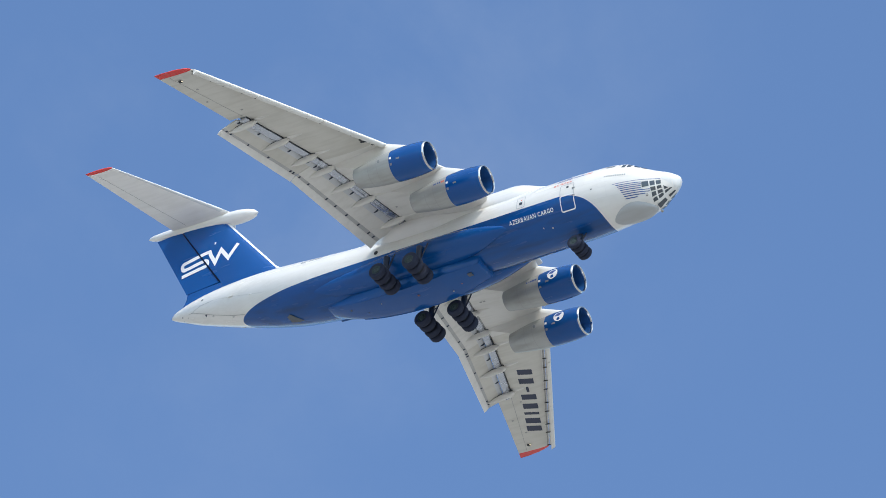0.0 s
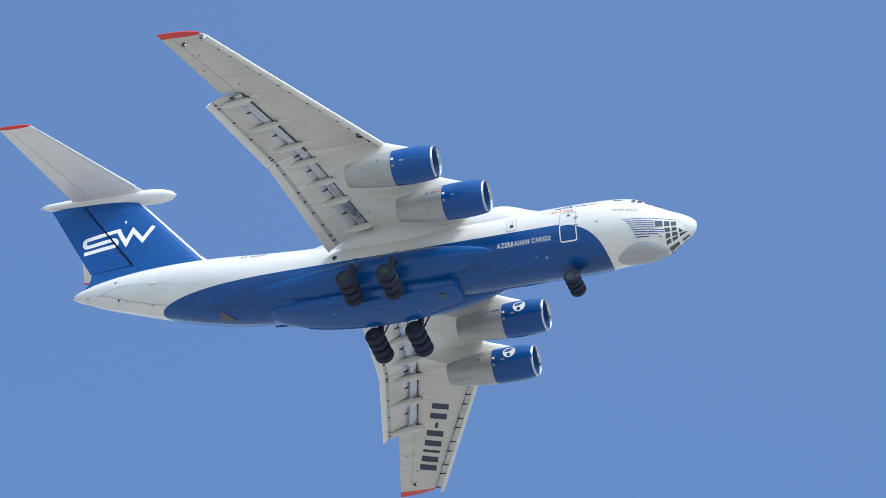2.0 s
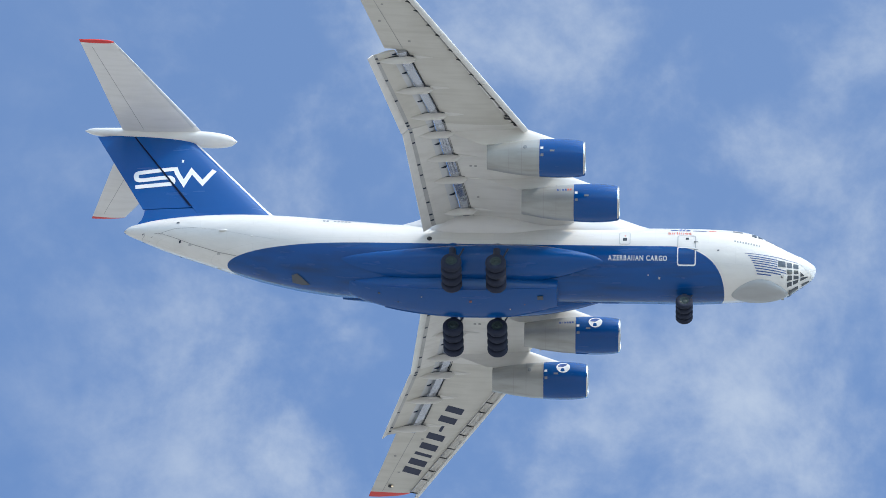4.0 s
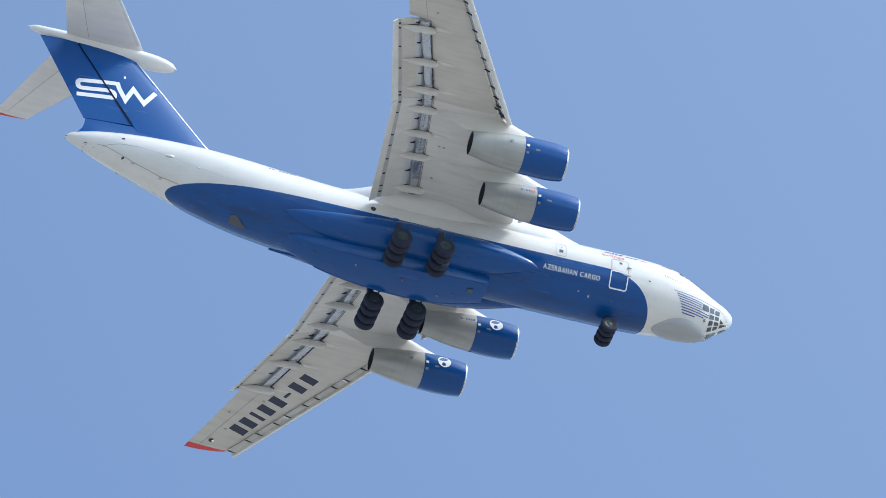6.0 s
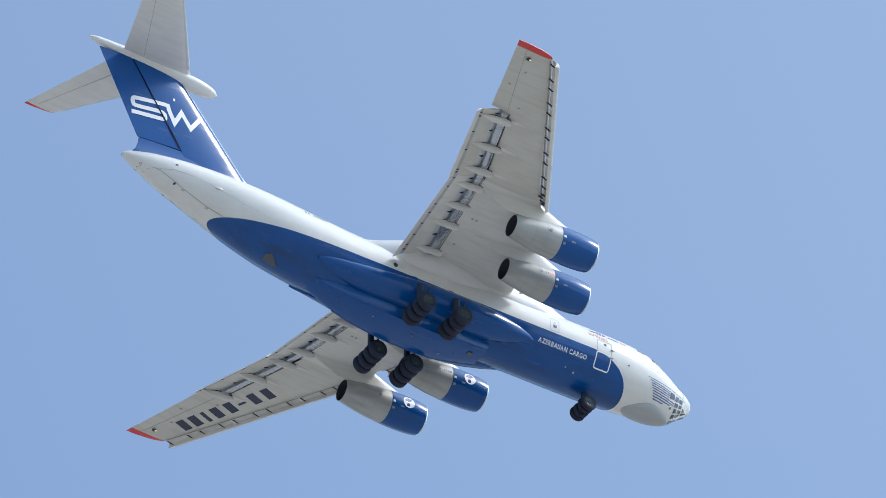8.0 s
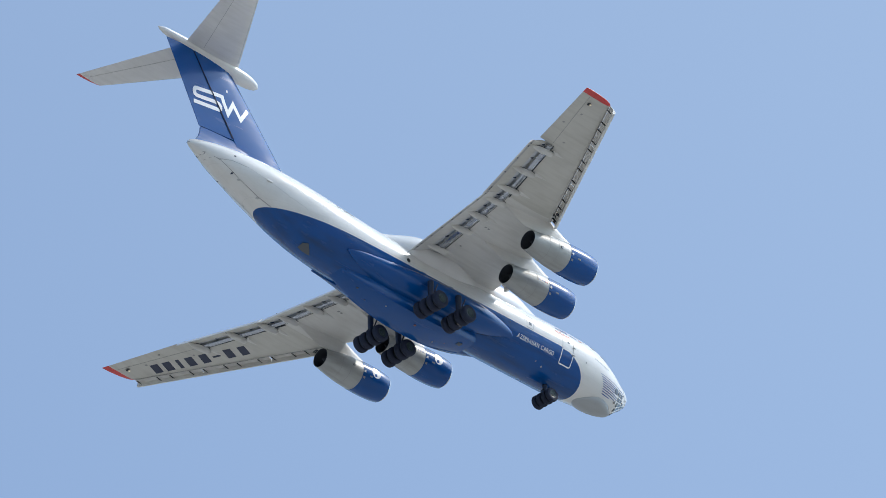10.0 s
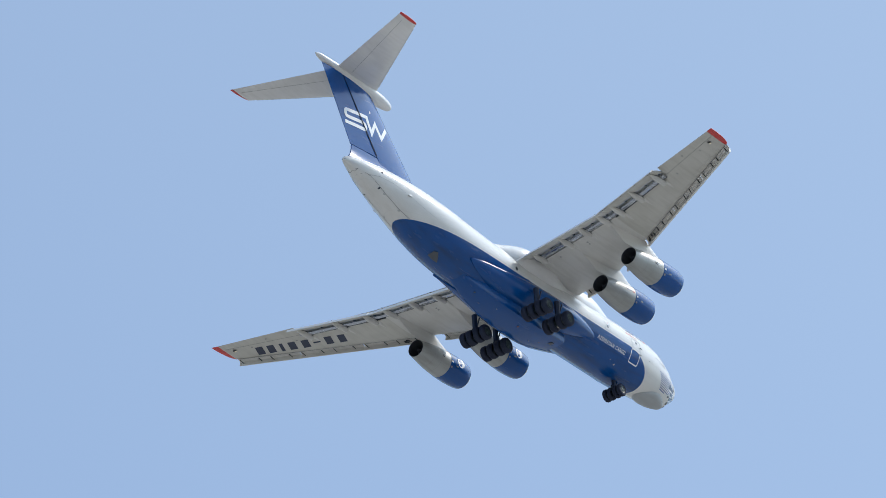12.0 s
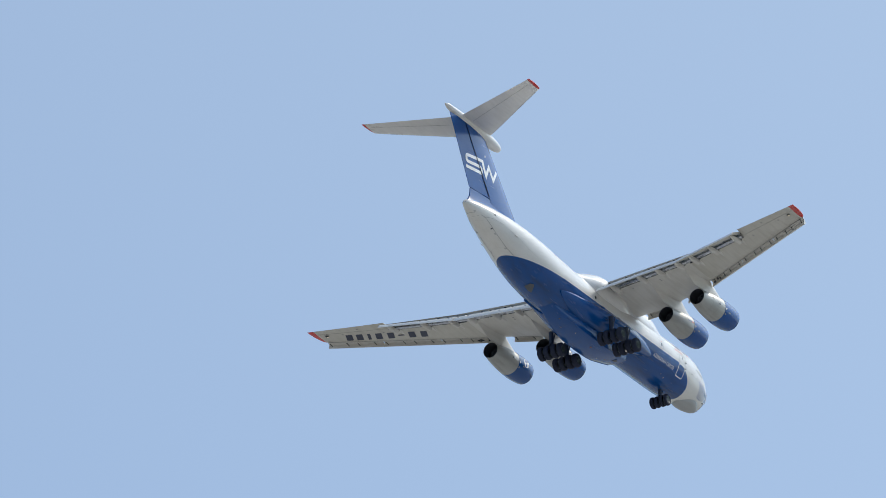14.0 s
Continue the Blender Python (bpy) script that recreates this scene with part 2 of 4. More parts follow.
def disc(bm, centre, r, axis="x", steps=32):
    ring = []
    for i in range(steps):
        a = 2 * math.pi * i / steps
        c, s = r * math.cos(a), r * math.sin(a)
        ring.append(bm.verts.new((centre[0], centre[1] + c, centre[2] + s) if axis == "x" else (centre[0] + c, centre[1], centre[2] + s)))
    bm.faces.new(ring)


def tube(bm, a, b, ra, rb=None, steps=14):
    a, b = Vector(a), Vector(b)
    rb = ra if rb is None else rb
    q = (b - a).to_track_quat("Z", "Y")
    ring = lambda c, r: [c + q @ Vector((r * math.cos(2 * math.pi * i / steps), r * math.sin(2 * math.pi * i / steps), 0)) for i in range(steps)]
    return loft(bm, [ring(a, ra), ring(b, rb)])


def slab(bm, corners, thick):
    """A thin plate from corner points in order."""
    c = [Vector(p) for p in corners]
    n = (c[1] - c[0]).cross(c[2] - c[0]).normalized() * thick * 0.5
    return loft(bm, [[p + n for p in c], [p - n for p in c]])


def half_thick(u, t):
    return 5 * t * (0.2969 * math.sqrt(max(u, 0)) - 0.126 * u - 0.3516 * u * u + 0.2843 * u ** 3 - 0.1036 * u ** 4)


def foil(xle, chord, y, z, t, hi=1.0, lo=1.0, n=13, camber=0.012):
    """A wing section at span y: from the upper end round the nose to the lower end. hi, lo: where the two skins end."""
    def pt(u, s):
        zz = s * half_thick(u, t) * chord + camber * chord * 4 * u * (1 - u)
        return (xle - u * chord, y, z + zz + s * 0.006)
    up = [pt(hi * (0.5 - 0.5 * math.cos(math.pi * i / n)), 1) for i in range(n, 0, -1)]
    dn = [pt(lo * (0.5 - 0.5 * math.cos(math.pi * i / n)), -1) for i in range(0, n + 1)]
    return up + dn


# ---------------------------------------------------------------- fuselage form
# station: x, centre height, half width, height above and below the centre
STATIONS = [
    (0.00, -0.22, 0.03, 0.03, 0.03), (-0.08, -0.24, 0.26, 0.22, 0.32), (-0.35, -0.26, 0.56, 0.45, 0.72), (-0.8, -0.24, 0.84, 0.69, 1.11),
    (-1.3, -0.22, 1.08, 0.89, 1.51), (-1.75, -0.20, 1.28, 1.05, 1.92), (-2.4, -0.14, 1.58, 1.32, 2.06), (-3.2, -0.08, 1.84, 1.74, 2.16), (-4.0, -0.04, 2.03, 2.17, 2.22),
    (-5.2, 0, 2.22, 2.36, 2.30), (-6.4, 0, 2.34, 2.39, 2.36), (-8.0, 0, 2.40, 2.40, 2.40), (-14.0, 0, 2.40, 2.40, 2.40), (-20.0, 0, 2.40, 2.40, 2.40),
    (-26.0, 0.02, 2.41, 2.41, 2.40), (-29.5, 0.22, 2.44, 2.46, 2.42), (-32.0, 0.52, 2.40, 2.42, 2.36), (-34.5, 0.92, 2.22, 2.26, 2.18),
    (-37.0, 1.36, 1.90, 1.96, 1.84), (-39.5, 1.78, 1.46, 1.52, 1.38), (-41.5, 2.06, 1.02, 1.08, 0.94), (-43.0, 2.26, 0.56, 0.62, 0.48),
    (-43.8, 2.33, 0.26, 0.30, 0.20), (-44.05, 2.34, 0.05, 0.05, 0.05)]


def body_at(x):
    """The fuselage section at x: centre, half width, top, bottom; eased between the stations."""
    k = 0
    while k < len(STATIONS) - 2 and x < STATIONS[k + 1][0]:
        k += 1
    a, b = STATIONS[k], STATIONS[k + 1]
    p, q = STATIONS[max(k - 1, 0)], STATIONS[min(k + 2, len(STATIONS) - 1)]
    h = b[0] - a[0]
    u = min(max((x - a[0]) / h, 0), 1)
    out = []
    for i in range(1, 5):
        d = (b[i] - a[i]) / h
        da = d if p is a else (a[i] - p[i]) / (a[0] - p[0])
        db = d if q is b else (q[i] - b[i]) / (q[0] - b[0])
        sa = 0 if da * d <= 0 else 2 * da * d / (da + d)
        sb = 0 if db * d <= 0 else 2 * db * d / (db + d)
        out.append((2 * u ** 3 - 3 * u * u + 1) * a[i] + (u ** 3 - 2 * u * u + u) * h * sa + (3 * u * u - 2 * u ** 3) * b[i] + (u ** 3 - u * u) * h * sb)
    return out


def skin(x, z, side=-1, lift=0.012):
    """The point of the fuselage's side at x and height z, lifted off it."""
    zc, w, up, dn = body_at(x)
    c = max(-1, min(1, (z - zc) / ((up if z > zc else dn) + 1e-6)))
    s = math.sqrt(1 - c * c)
    n = Vector((0, side * s / max(w, 0.01), c / (up if z > zc else dn))).normalized()
    return Vector((x, side * w * s, z)) + n * lift


def skin_patch(bm, outline, side=-1, lift=0.012, cuts=3):
    """A plate lying on the skin, from a four-cornered outline in x and z."""
    a, b, c, d = [Vector((*p, 0)) for p in outline]
    grid = []
    for i in range(cuts + 1):
        row = []
        for j in range(cuts + 1):
            u, v = i / cuts, j / cuts
            p = (a * (1 - u) + b * u) * (1 - v) + (d * (1 - u) + c * u) * v
            row.append(bm.verts.new(skin(p.x, p.y, side, lift)))
        grid.append(row)
    for i in range(cuts):
        for j in range(cuts):
            bm.faces.new((grid[i][j], grid[i + 1][j], grid[i + 1][j + 1], grid[i][j + 1]))


def skin_line(bm, pts, width, side=-1, lift=0.014):
    """A painted line on the skin along points in x and z."""
    for (x0, z0), (x1, z1) in zip(pts, pts[1:]):
        d = Vector((x1 - x0, z1 - z0))
        n = Vector((-d.y, d.x)).normalized() * width * 0.5
        e = d.normalized() * width * 0.4
        k = max(1, int(d.length / 0.4))
        rows = []
        for i in range(k + 1):
            u = i / k
            x, z = x0 + d.x * u, z0 + d.y * u
            if i == 0:
                x, z = x - e.x, z - e.y
            if i == k:
                x, z = x + e.x, z + e.y
            rows.append((bm.verts.new(skin(x + n.x, z + n.y, side, lift)), bm.verts.new(skin(x - n.x, z - n.y, side, lift))))
        for p, q in zip(rows, rows[1:]):
            bm.faces.new((p[0], q[0], q[1], p[1]))


def lettering(text, width, height, bold=0.03, caps=True):
    """A flat bmesh of words in the built-in font, from (0, 0) to (width, height). Capitals all stand on the line, full height."""
    out, pen = bmesh.new(), 0.0
    for ch in (text if caps else [text]):
        if ch == " ":
            pen += 0.42
            continue
        cu = bpy.data.curves.new("words", "FONT")
        cu.body, cu.size, cu.resolution_u, cu.offset = ch, 1.0, 3, bold
        ob = bpy.data.objects.new("words", cu)
        scene.collection.objects.link(ob)
        me = bpy.data.meshes.new_from_object(ob.evaluated_get(bpy.context.evaluated_depsgraph_get()))
        bpy.data.objects.remove(ob)
        xs, ys = [v.co.x for v in me.vertices], [v.co.y for v in me.vertices]
        tall = max(ys) - min(ys)
        vs = [out.verts.new((pen + v.co.x - min(xs), (v.co.y - min(ys)) / tall, 0)) for v in me.vertices]
        for p in me.polygons:
            out.faces.new([vs[i] for i in p.vertices])
        pen += max(xs) - min(xs) + 0.11
    for v in out.verts:
        v.co.x, v.co.y = v.co.x * width / (pen - 0.11), v.co.y * height
    return out


# ---------------------------------------------------------------- ground
def build_ground():
    bm = bmesh.new()
    rings = []
    for r in (30, 300, 1500, 6000, 20000):
        rings.append([(r * math.cos(2 * math.pi * i / 48), r * math.sin(2 * math.pi * i / 48), 0) for i in range(48)])
    loft(bm, rings, cap=False)
    bm.faces.new([bm.verts.new(p) for p in rings[0]])
    bmesh.ops.remove_doubles(bm, verts=bm.verts, dist=0.01)
    g = part("ground", bm, m_ground, None, smooth=False)
    tagged(g, "dry pale grassland and bare soil under the flight path", "ground", kind="structure")


build_ground()


# ---------------------------------------------------------------- the aircraft
aircraft = new("cargo_aircraft")
tagged(aircraft, "white and blue four-engined cargo jet, wheels and flaps down", "aircraft")


def build_fuselage():
    bm = bmesh.new()
    xs = [0, -0.03, -0.08, -0.16, -0.3, -0.5] + [-0.8 - 0.35 * i for i in range(22)] + [-9 - 1.0 * i for i in range(19)] + [-28 - 0.6 * i for i in range(26)] + [-43.4, -43.7, -43.9, -44.0, -44.05]
    rings = []
    for x in xs:
        zc, w, up, dn = body_at(x)
        ring = []
        for i in range(64):
            a = 2 * math.pi * i / 64
            c, s = math.cos(a), math.sin(a)
            ring.append((x, w * s, zc + (up if c > 0 else dn) * c))
        rings.append(ring)
    loft(bm, rings)
    fus = part("fuselage", bm, m_fus, aircraft, "white fuselage with a dark blue lower field")

    # nose cap ahead of the glazing, a shade greyer
    bm = bmesh.new()
    rings = []
    for x in (-0.005, -0.03, -0.08, -0.16, -0.26, -0.36, -0.5, -0.7, -0.9, -1.08):
        zc, w, up, dn = body_at(x)
        low = math.acos(max(-1, min(1, (-1.05 + 0.55 * min(1, max(0, -x - 0.25) / 0.7) - zc) / dn)))
        ring = []
        for k in range(33):
            a = (k / 16 - 1) * low
            c, q = math.cos(a), math.sin(a)
            ring.append((x + 0.004, (w + 0.012) * q, zc + ((up if c > 0 else dn) + 0.012) * c))
        rings.append(ring)
    loft(bm, rings, cap=False, closed=False)
    part("nose_cap", bm, m_nose, fus)

    # wing root fairing over the back
    bm = bmesh.new()
    rings = []
    for i in range(33):
        u = i / 32
        x = -10.0 - 17.2 * u
        h = min(1, u / 0.20)
        h = (h * h * (3 - 2 * h)) * (1 if u < 0.72 else 0.5 + 0.5 * math.cos(math.pi * (u - 0.72) / 0.28))
        wide = min(1, max(0, (u - 0.39) / 0.20))
        wide = wide * wide * (3 - 2 * wide) * (1 if u < 0.72 else h)
        top, half = 2.2 + 1.05 * h, 1.6 + 0.52 * h + 0.72 * wide
        ring = []
        for k in range(29):
            a = radians(-62 + 304 * k / 28)
            c, q = math.cos(a), math.sin(a)
            ring.append((x, half * math.copysign(abs(c) ** 0.85, c), 1.45 + ((top - 1.45) * abs(q) ** 0.85 if q > 0 else 1.45 * q)))
        rings.append(ring)
    loft(bm, rings)
    part("wing_fairing", bm, m_white, aircraft)

    # radar bulge under the nose: the hull's own curve, swollen a little
    bm = bmesh.new()
    rings = []
    for i in range(31):
        u = i / 30
        x = -1.78 - 3.55 * u
        zc, w, up, dn = body_at(x)
        a1 = radians(2 + 32 * max(0, math.sin(math.pi * u ** 0.85)) ** 0.7)
        ring = []
        for k in range(25):
            v = k / 24 * 2 - 1
            a = v * a1
            swell = 0.012 + 0.19 * math.sin(math.pi * u ** 0.7) ** 0.5 * (1 - abs(v) ** 6) if 0 < u < 1 else 0.0
            ring.append((x, (w + swell) * math.sin(a), zc - (dn + swell) * math.cos(a)))
        rings.append(ring + [(x, (w - 0.1) * math.sin(a1 * q), zc - (dn - 0.1) * math.cos(a1 * q)) for q in (0.8, 0, -0.8)])
    loft(bm, rings)
    part("chin_radome", bm, m_radome, aircraft, "smooth grey radar bulge under the nose")

    # gear fairings
    for side in (-1, 1):
        bm = bmesh.new()
        rings = []
        for i in range(41):
            u = i / 40
            x = -13.45 - 16.55 * u
            f = max(0, 1 - abs(1 - u / 0.36) ** 2.2) ** 0.62 if u < 0.36 else max(0, 1 - ((u - 0.36) / 0.64) ** 2) ** 0.8
            top = -34 + 23 * f
            low = -37 - 31 * (f ** 1.8 if u < 0.36 else min(1, f * 1.4))
            outer, inner = [], []
            for k in range(21):
                v = k / 20
                a = radians(top + (low - top) * v)
                r = 2.39 + 0.02 * f + (0.12 + 0.85 * f) * f * math.sin(math.pi * v ** 0.8) ** 0.75 * (1 if 0 < k < 20 else 0)
                outer.append((x, side * r * math.cos(a), r * math.sin(a)))
                if k % 5 == 0:
                    inner.append((x, side * 2.25 * math.cos(a), 2.25 * math.sin(a)))
            rings.append(outer + inner[::-1])
        loft(bm, rings)
        part("gear_fairing", bm, m_blue, aircraft, "long blue blister over the main wheels")
    bm = bmesh.new()
    rings = []
    for i in range(41):
        u = i / 40
        u = u * 0.1 if i < 4 else 0.01 + 0.99 * (i - 4) / 36
        x = -16.28 - 13.6 * u
        rise = min(1, u / 0.006) * 0.52 + 0.50 * math.sin(math.pi * 0.5 * min(1, u / 0.36))
        d = rise * (1 if u < 0.4 else max(0.0, 1 - ((u - 0.4) / 0.6) ** 2) ** 0.8)
        wt = (1.06 + 0.46 * min(1, u / 0.2)) * (1 if u < 0.4 else 1 - 0.55 * ((u - 0.4) / 0.6) ** 2)
        wb = wt * 0.86
        zc, w, up, dn = body_at(x)
        z0, z1 = zc - dn + 0.35, zc - dn + 0.22 - d * 1.12
        half = [(wt, z0), (wt - 0.06, z0 - 0.25), (wb + 0.06, z1 + 0.10), (wb, z1 + 0.03), (wb - 0.09, z1), (wb * 0.5, z1 - 0.05), (0, z1 - 0.06)]
        lean = 0.22 if i == 0 else 0.0
        rings.append([(x - lean * (z0 - z), yy, z) for yy, z in half] + [(x - lean * (z0 - z), -yy, z) for yy, z in half[-2::-1]] + [(x, -wt * 0.6, z0 + 0.15), (x, wt * 0.6, z0 + 0.15)])
    loft(bm, rings)
    belly = part("belly_fairing", bm, m_blue, aircraft, "faceted blue keel fairing between the main wheels")
    bm = bmesh.new()
    front = [Vector(p) for p in rings[1][1:12]]
    for p, q in zip(front, front[1:]):
        tube(bm, p + (q - p) * -0.05, q + (q - p) * 0.05, 0.035)
    part("fairing_rim", bm, m_blue, belly)
    # rounded chines along both lower edges of the keel
    for k in (3, 9):
        bm = bmesh.new()
        chine = []
        for g in rings[1:35:2]:
            c = Vector(g[k])
            chine.append([c + Vector((0, 0.05 * math.cos(2 * math.pi * i / 12), 0.05 * math.sin(2 * math.pi * i / 12))) for i in range(12)])
        loft(bm, chine)
        part("fairing_edge", bm, m_blue, belly)
    # plates, a beacon and drains on the keel
    for x, y, r, mat, kind in ((-17.4, -0.35, 0.18, m_plate, "keel_plate"), (-21.8, -0.3, 0.08, m_rust, "beacon"), (-24.9, -0.5, 0.04, m_radome, "drain"), (-26.4, 0.2, 0.04, m_tan, "drain"),
                               (-19.3, 0.5, 0.04, m_radome, "drain"), (-18.4, 0.15, 0.04, m_rust, "drain"), (-27.6, -0.35, 0.07, m_plate, "drain")):
        low = min(rings, key=lambda g: abs(g[6][0] - x))[6][2] + 0.03
        bm = bmesh.new()
        slab(bm, [(x + r, y - r, low - 0.05), (x + r, y + r, low - 0.05), (x - r, y + r * 0.9, low - 0.05), (x - r, y - r * 0.9, low - 0.05)], 0.05)
        part(kind, bm, mat, belly)
    for side in (-1, 1):
        for x in (-20.15, -22.95):
            bm = bmesh.new()
            bmesh.ops.create_uvsphere(bm, u_segments=16, v_segments=10, radius=1.0)
            for v in bm.verts:
                v.co = (x + v.co.x * 0.42, side * (2.30 + 0.22 * v.co.z), -0.55 + 0.26 * v.co.y)
            part("strut_blister", bm, m_blue, aircraft)
    return fus


fuselage = build_fuselage()

# wing lines, one side, as functions of the distance from the centreline
LE = lambda y: -18.20 - (max(y, 6.2) - 11.1) * 0.5617 + max(0, 6.2 - y) * 0.14
WING_Z = lambda y: 1.95 - 0.012 * y - 0.0001 * y * y


def wing_te(y):
    """The trailing edge with flaps in."""
    return -27.01 - (y - 18.53) * 0.31 if y > 18.5 else -24.45 - (y - 2.4) * 0.159


def skin_end(y):
    """Where the lower skin ends ahead of the flaps."""
    return -21.65 - (y - 2.4) * 0.183 if y < 12.2 else -23.443 - (y - 12.2) * 0.345


def build_wing(side):
    s = side
    ring = lambda y, hi, lo, back=0.42: foil(LE(y) - back, (LE(y) - back) - wing_te(y), s * y, WING_Z(y), 0.125 - 0.0012 * y, hi, lo)

    def ends(y):
        c = LE(y) - 0.42 - wing_te(y)
        lo = (LE(y) - 0.42 - skin_end(y)) / c
        return min(0.985, lo + 0.80 / c), lo

    bm = bmesh.new()
    loft(bm, [ring(y, *ends(y)) for y in (1.4, 2.4, 4.5, 6.5, 9, 11.64)])
    wing = part("wing", bm, m_wing, aircraft, "swept white wing panel with dusty underside")
    bm = bmesh.new()
    loft(bm, [ring(y, *ends(y)) for y in (11.64, 12.2, 14, 16.5, 18.45)])
    part("middle_wing", bm, m_outer, wing, "beige outer wing panel, weathered")
    bm = bmesh.new()
    loft(bm, [ring(y, 1, 1) for y in (18.45, 20.5, 22.5, 24.0, 24.72)])
    part("outer_wing", bm, m_outer, wing, "beige outer wing panel, weathered")
    # red tip, rounded in plan
    bm = bmesh.new()
    rings = []
    for k in range(7):
        u = k / 6
        y = 24.72 + 0.53 * u
        xl = LE(24.72) - 0.42 - 2.6 * (1 - math.sqrt(max(0, 1 - (u * 0.98) ** 2)))
        rings.append(foil(xl, xl - (wing_te(y) - 0.0), s * y, WING_Z(24.72), 0.095 * (1 - 0.5 * u)))
    loft(bm, rings)
    part("wing_tip", bm, m_red, wing, "bright red wing tip")

    # flaps: a vane, a main flap and a narrow aft flap, in two panels
    for y0, y1, te0, te1 in ((2.62, 11.64, (-24.88, 0.60), (-26.03, 0.78)), (11.66, 18.40, (-26.10, 0.80), (-28.05, 1.02))):
        spine = lambda y: (y - y0) / (y1 - y0)
        tex = lambda y: te0[0] + (te1[0] - te0[0]) * spine(y)
        tez = lambda y: te0[1] + (te1[1] - te0[1]) * spine(y)
        zu = lambda y: WING_Z(y) - 0.02
        dx = lambda y: skin_end(y) - 0.76
        bm = bmesh.new()
        def flap_ring(y, a, b, t, droop=0.0):
            """A small foil lying between fractions a and b of the line from the cove to the flap's end."""
            p0 = Vector((dx(y), s * y, zu(y) - 0.10))
            p1 = Vector((tex(y), s * y, tez(y)))
            d = p1 - p0
            q0, q1 = p0 + d * a, p0 + d * b + Vector((0.15 * droop, 0, -droop))
            d = q1 - q0
            n = Vector((-d.z, 0, d.x)).normalized()
            if n.z < 0:
                n = -n
            out = []
            N = 8
            for i in range(N, 0, -1):
                u = 0.5 - 0.5 * math.cos(math.pi * i / N)
                out.append(q0 + d * u + n * (half_thick(u, t) * d.length + 0.02))
            for i in range(0, N + 1):
                u = 0.5 - 0.5 * math.cos(math.pi * i / N)
                out.append(q0 + d * u - n * (half_thick(u, t) * d.length * 0.55 + 0.01))
            return out
        ys = [y0 + (y1 - y0) * k / 4 for k in range(5)]
        loft(bm, [flap_ring(y, 0.0, 0.69, 0.15) for y in ys])
        flap = part("flap", bm, m_wing if y0 < 5 else m_outer, wing, "lowered slotted flap panel")
        # bare metal round the flap's nose, its grey also standing for the cove's shade
        bm = bmesh.new()
        loft(bm, [[p + Vector((0.004, 0, -0.006)) for p in flap_ring(y, 0.0, 0.69, 0.15)[7:12]] for y in ys], cap=False, closed=False)
        part("flap_nose", bm, m_alu, flap, "grey metal flap nose with the cove's shade in its colour")
        bm = bmesh.new()
        loft(bm, [flap_ring(y, 0.785, 1.0, 0.14, 0.22) for y in ys])
        part("aft_flap", bm, m_white, wing)
        # recessed slot strip: the channel's shade is put into its grey
        bm = bmesh.new()
        loft(bm, [flap_ring(y, 0.66, 0.81, 0.05) for y in ys])
        part("flap_slot", bm, m_slot, wing, "recessed slot ahead of the aft flap, its shade painted grey")
        bm = bmesh.new()
        for_vane = []
        for y in ys:
            xa, xb, za = skin_end(y) - 0.09, skin_end(y) - 0.66, WING_Z(y) - 0.20
            sec = []
            for i in range(16):
                a = 2 * math.pi * i / 16
                sec.append(((xa + xb) / 2 + 0.5 * (xa - xb) * math.cos(a), s * y, za - 0.05 + 0.06 * math.cos(a) + 0.10 * math.sin(a)))
            for_vane.append(sec)
        loft(bm, for_vane)
        part("flap_vane", bm, m_vane, wing, "bright metal flap vane")
        # hinge brackets in the slot, unevenly spaced
        for f in ((0.02, 0.13, 0.36, 0.47, 0.61, 0.76, 0.89, 0.95) if y0 < 5 else (0.04, 0.10, 0.34, 0.62, 0.93, 0.97)):
            y = y0 + 0.1 + (y1 - y0 - 0.2) * (1 - f)
            bm = bmesh.new()
            loft(bm, [flap_ring(y + o, 0.692, 0.785, 0.45) for o in (-0.055, 0.055)])
            part("flap_bracket", bm, m_strut, wing)
        # links between the vane and the flap, one to a bay
        for y in (4.9, 7.5, 9.7, 11.35) if y0 < 5 else (12.05, 13.75, 16.4, 18.15):
            bm = bmesh.new()
            loft(bm, [flap_ring(y + o, 0.0, 0.22, 1.0) for o in (-0.04, 0.04)])
            part("flap_link", bm, m_strut, wing)
        # shut line at the end of the lower skin
        bm = bmesh.new()
        slab(bm, [(skin_end(y0) - 0.02, s * y0, WING_Z(y0) - 0.30), (skin_end(y1) - 0.02, s * y1, WING_Z(y1) - 0.20), (skin_end(y1) - 0.02, s * y1, WING_Z(y1) + 0.02), (skin_end(y0) - 0.02, s * y0, WING_Z(y0) + 0.04)], 0.02)
        part("cove_wall", bm, m_core, wing)
        # metal cove panel seen through the slot
        bm = bmesh.new()
        slab(bm, [(skin_end(y0) + 0.1, s * y0, WING_Z(y0) + 0.05), (skin_end(y0) - 0.74, s * y0, WING_Z(y0) + 0.10), (skin_end(y1) - 0.72, s * y1, WING_Z(y1) + 0.07), (skin_end(y1) + 0.1, s * y1, WING_Z(y1) + 0.04)], 0.03)
        part("cove_panel", bm, m_alu, wing)

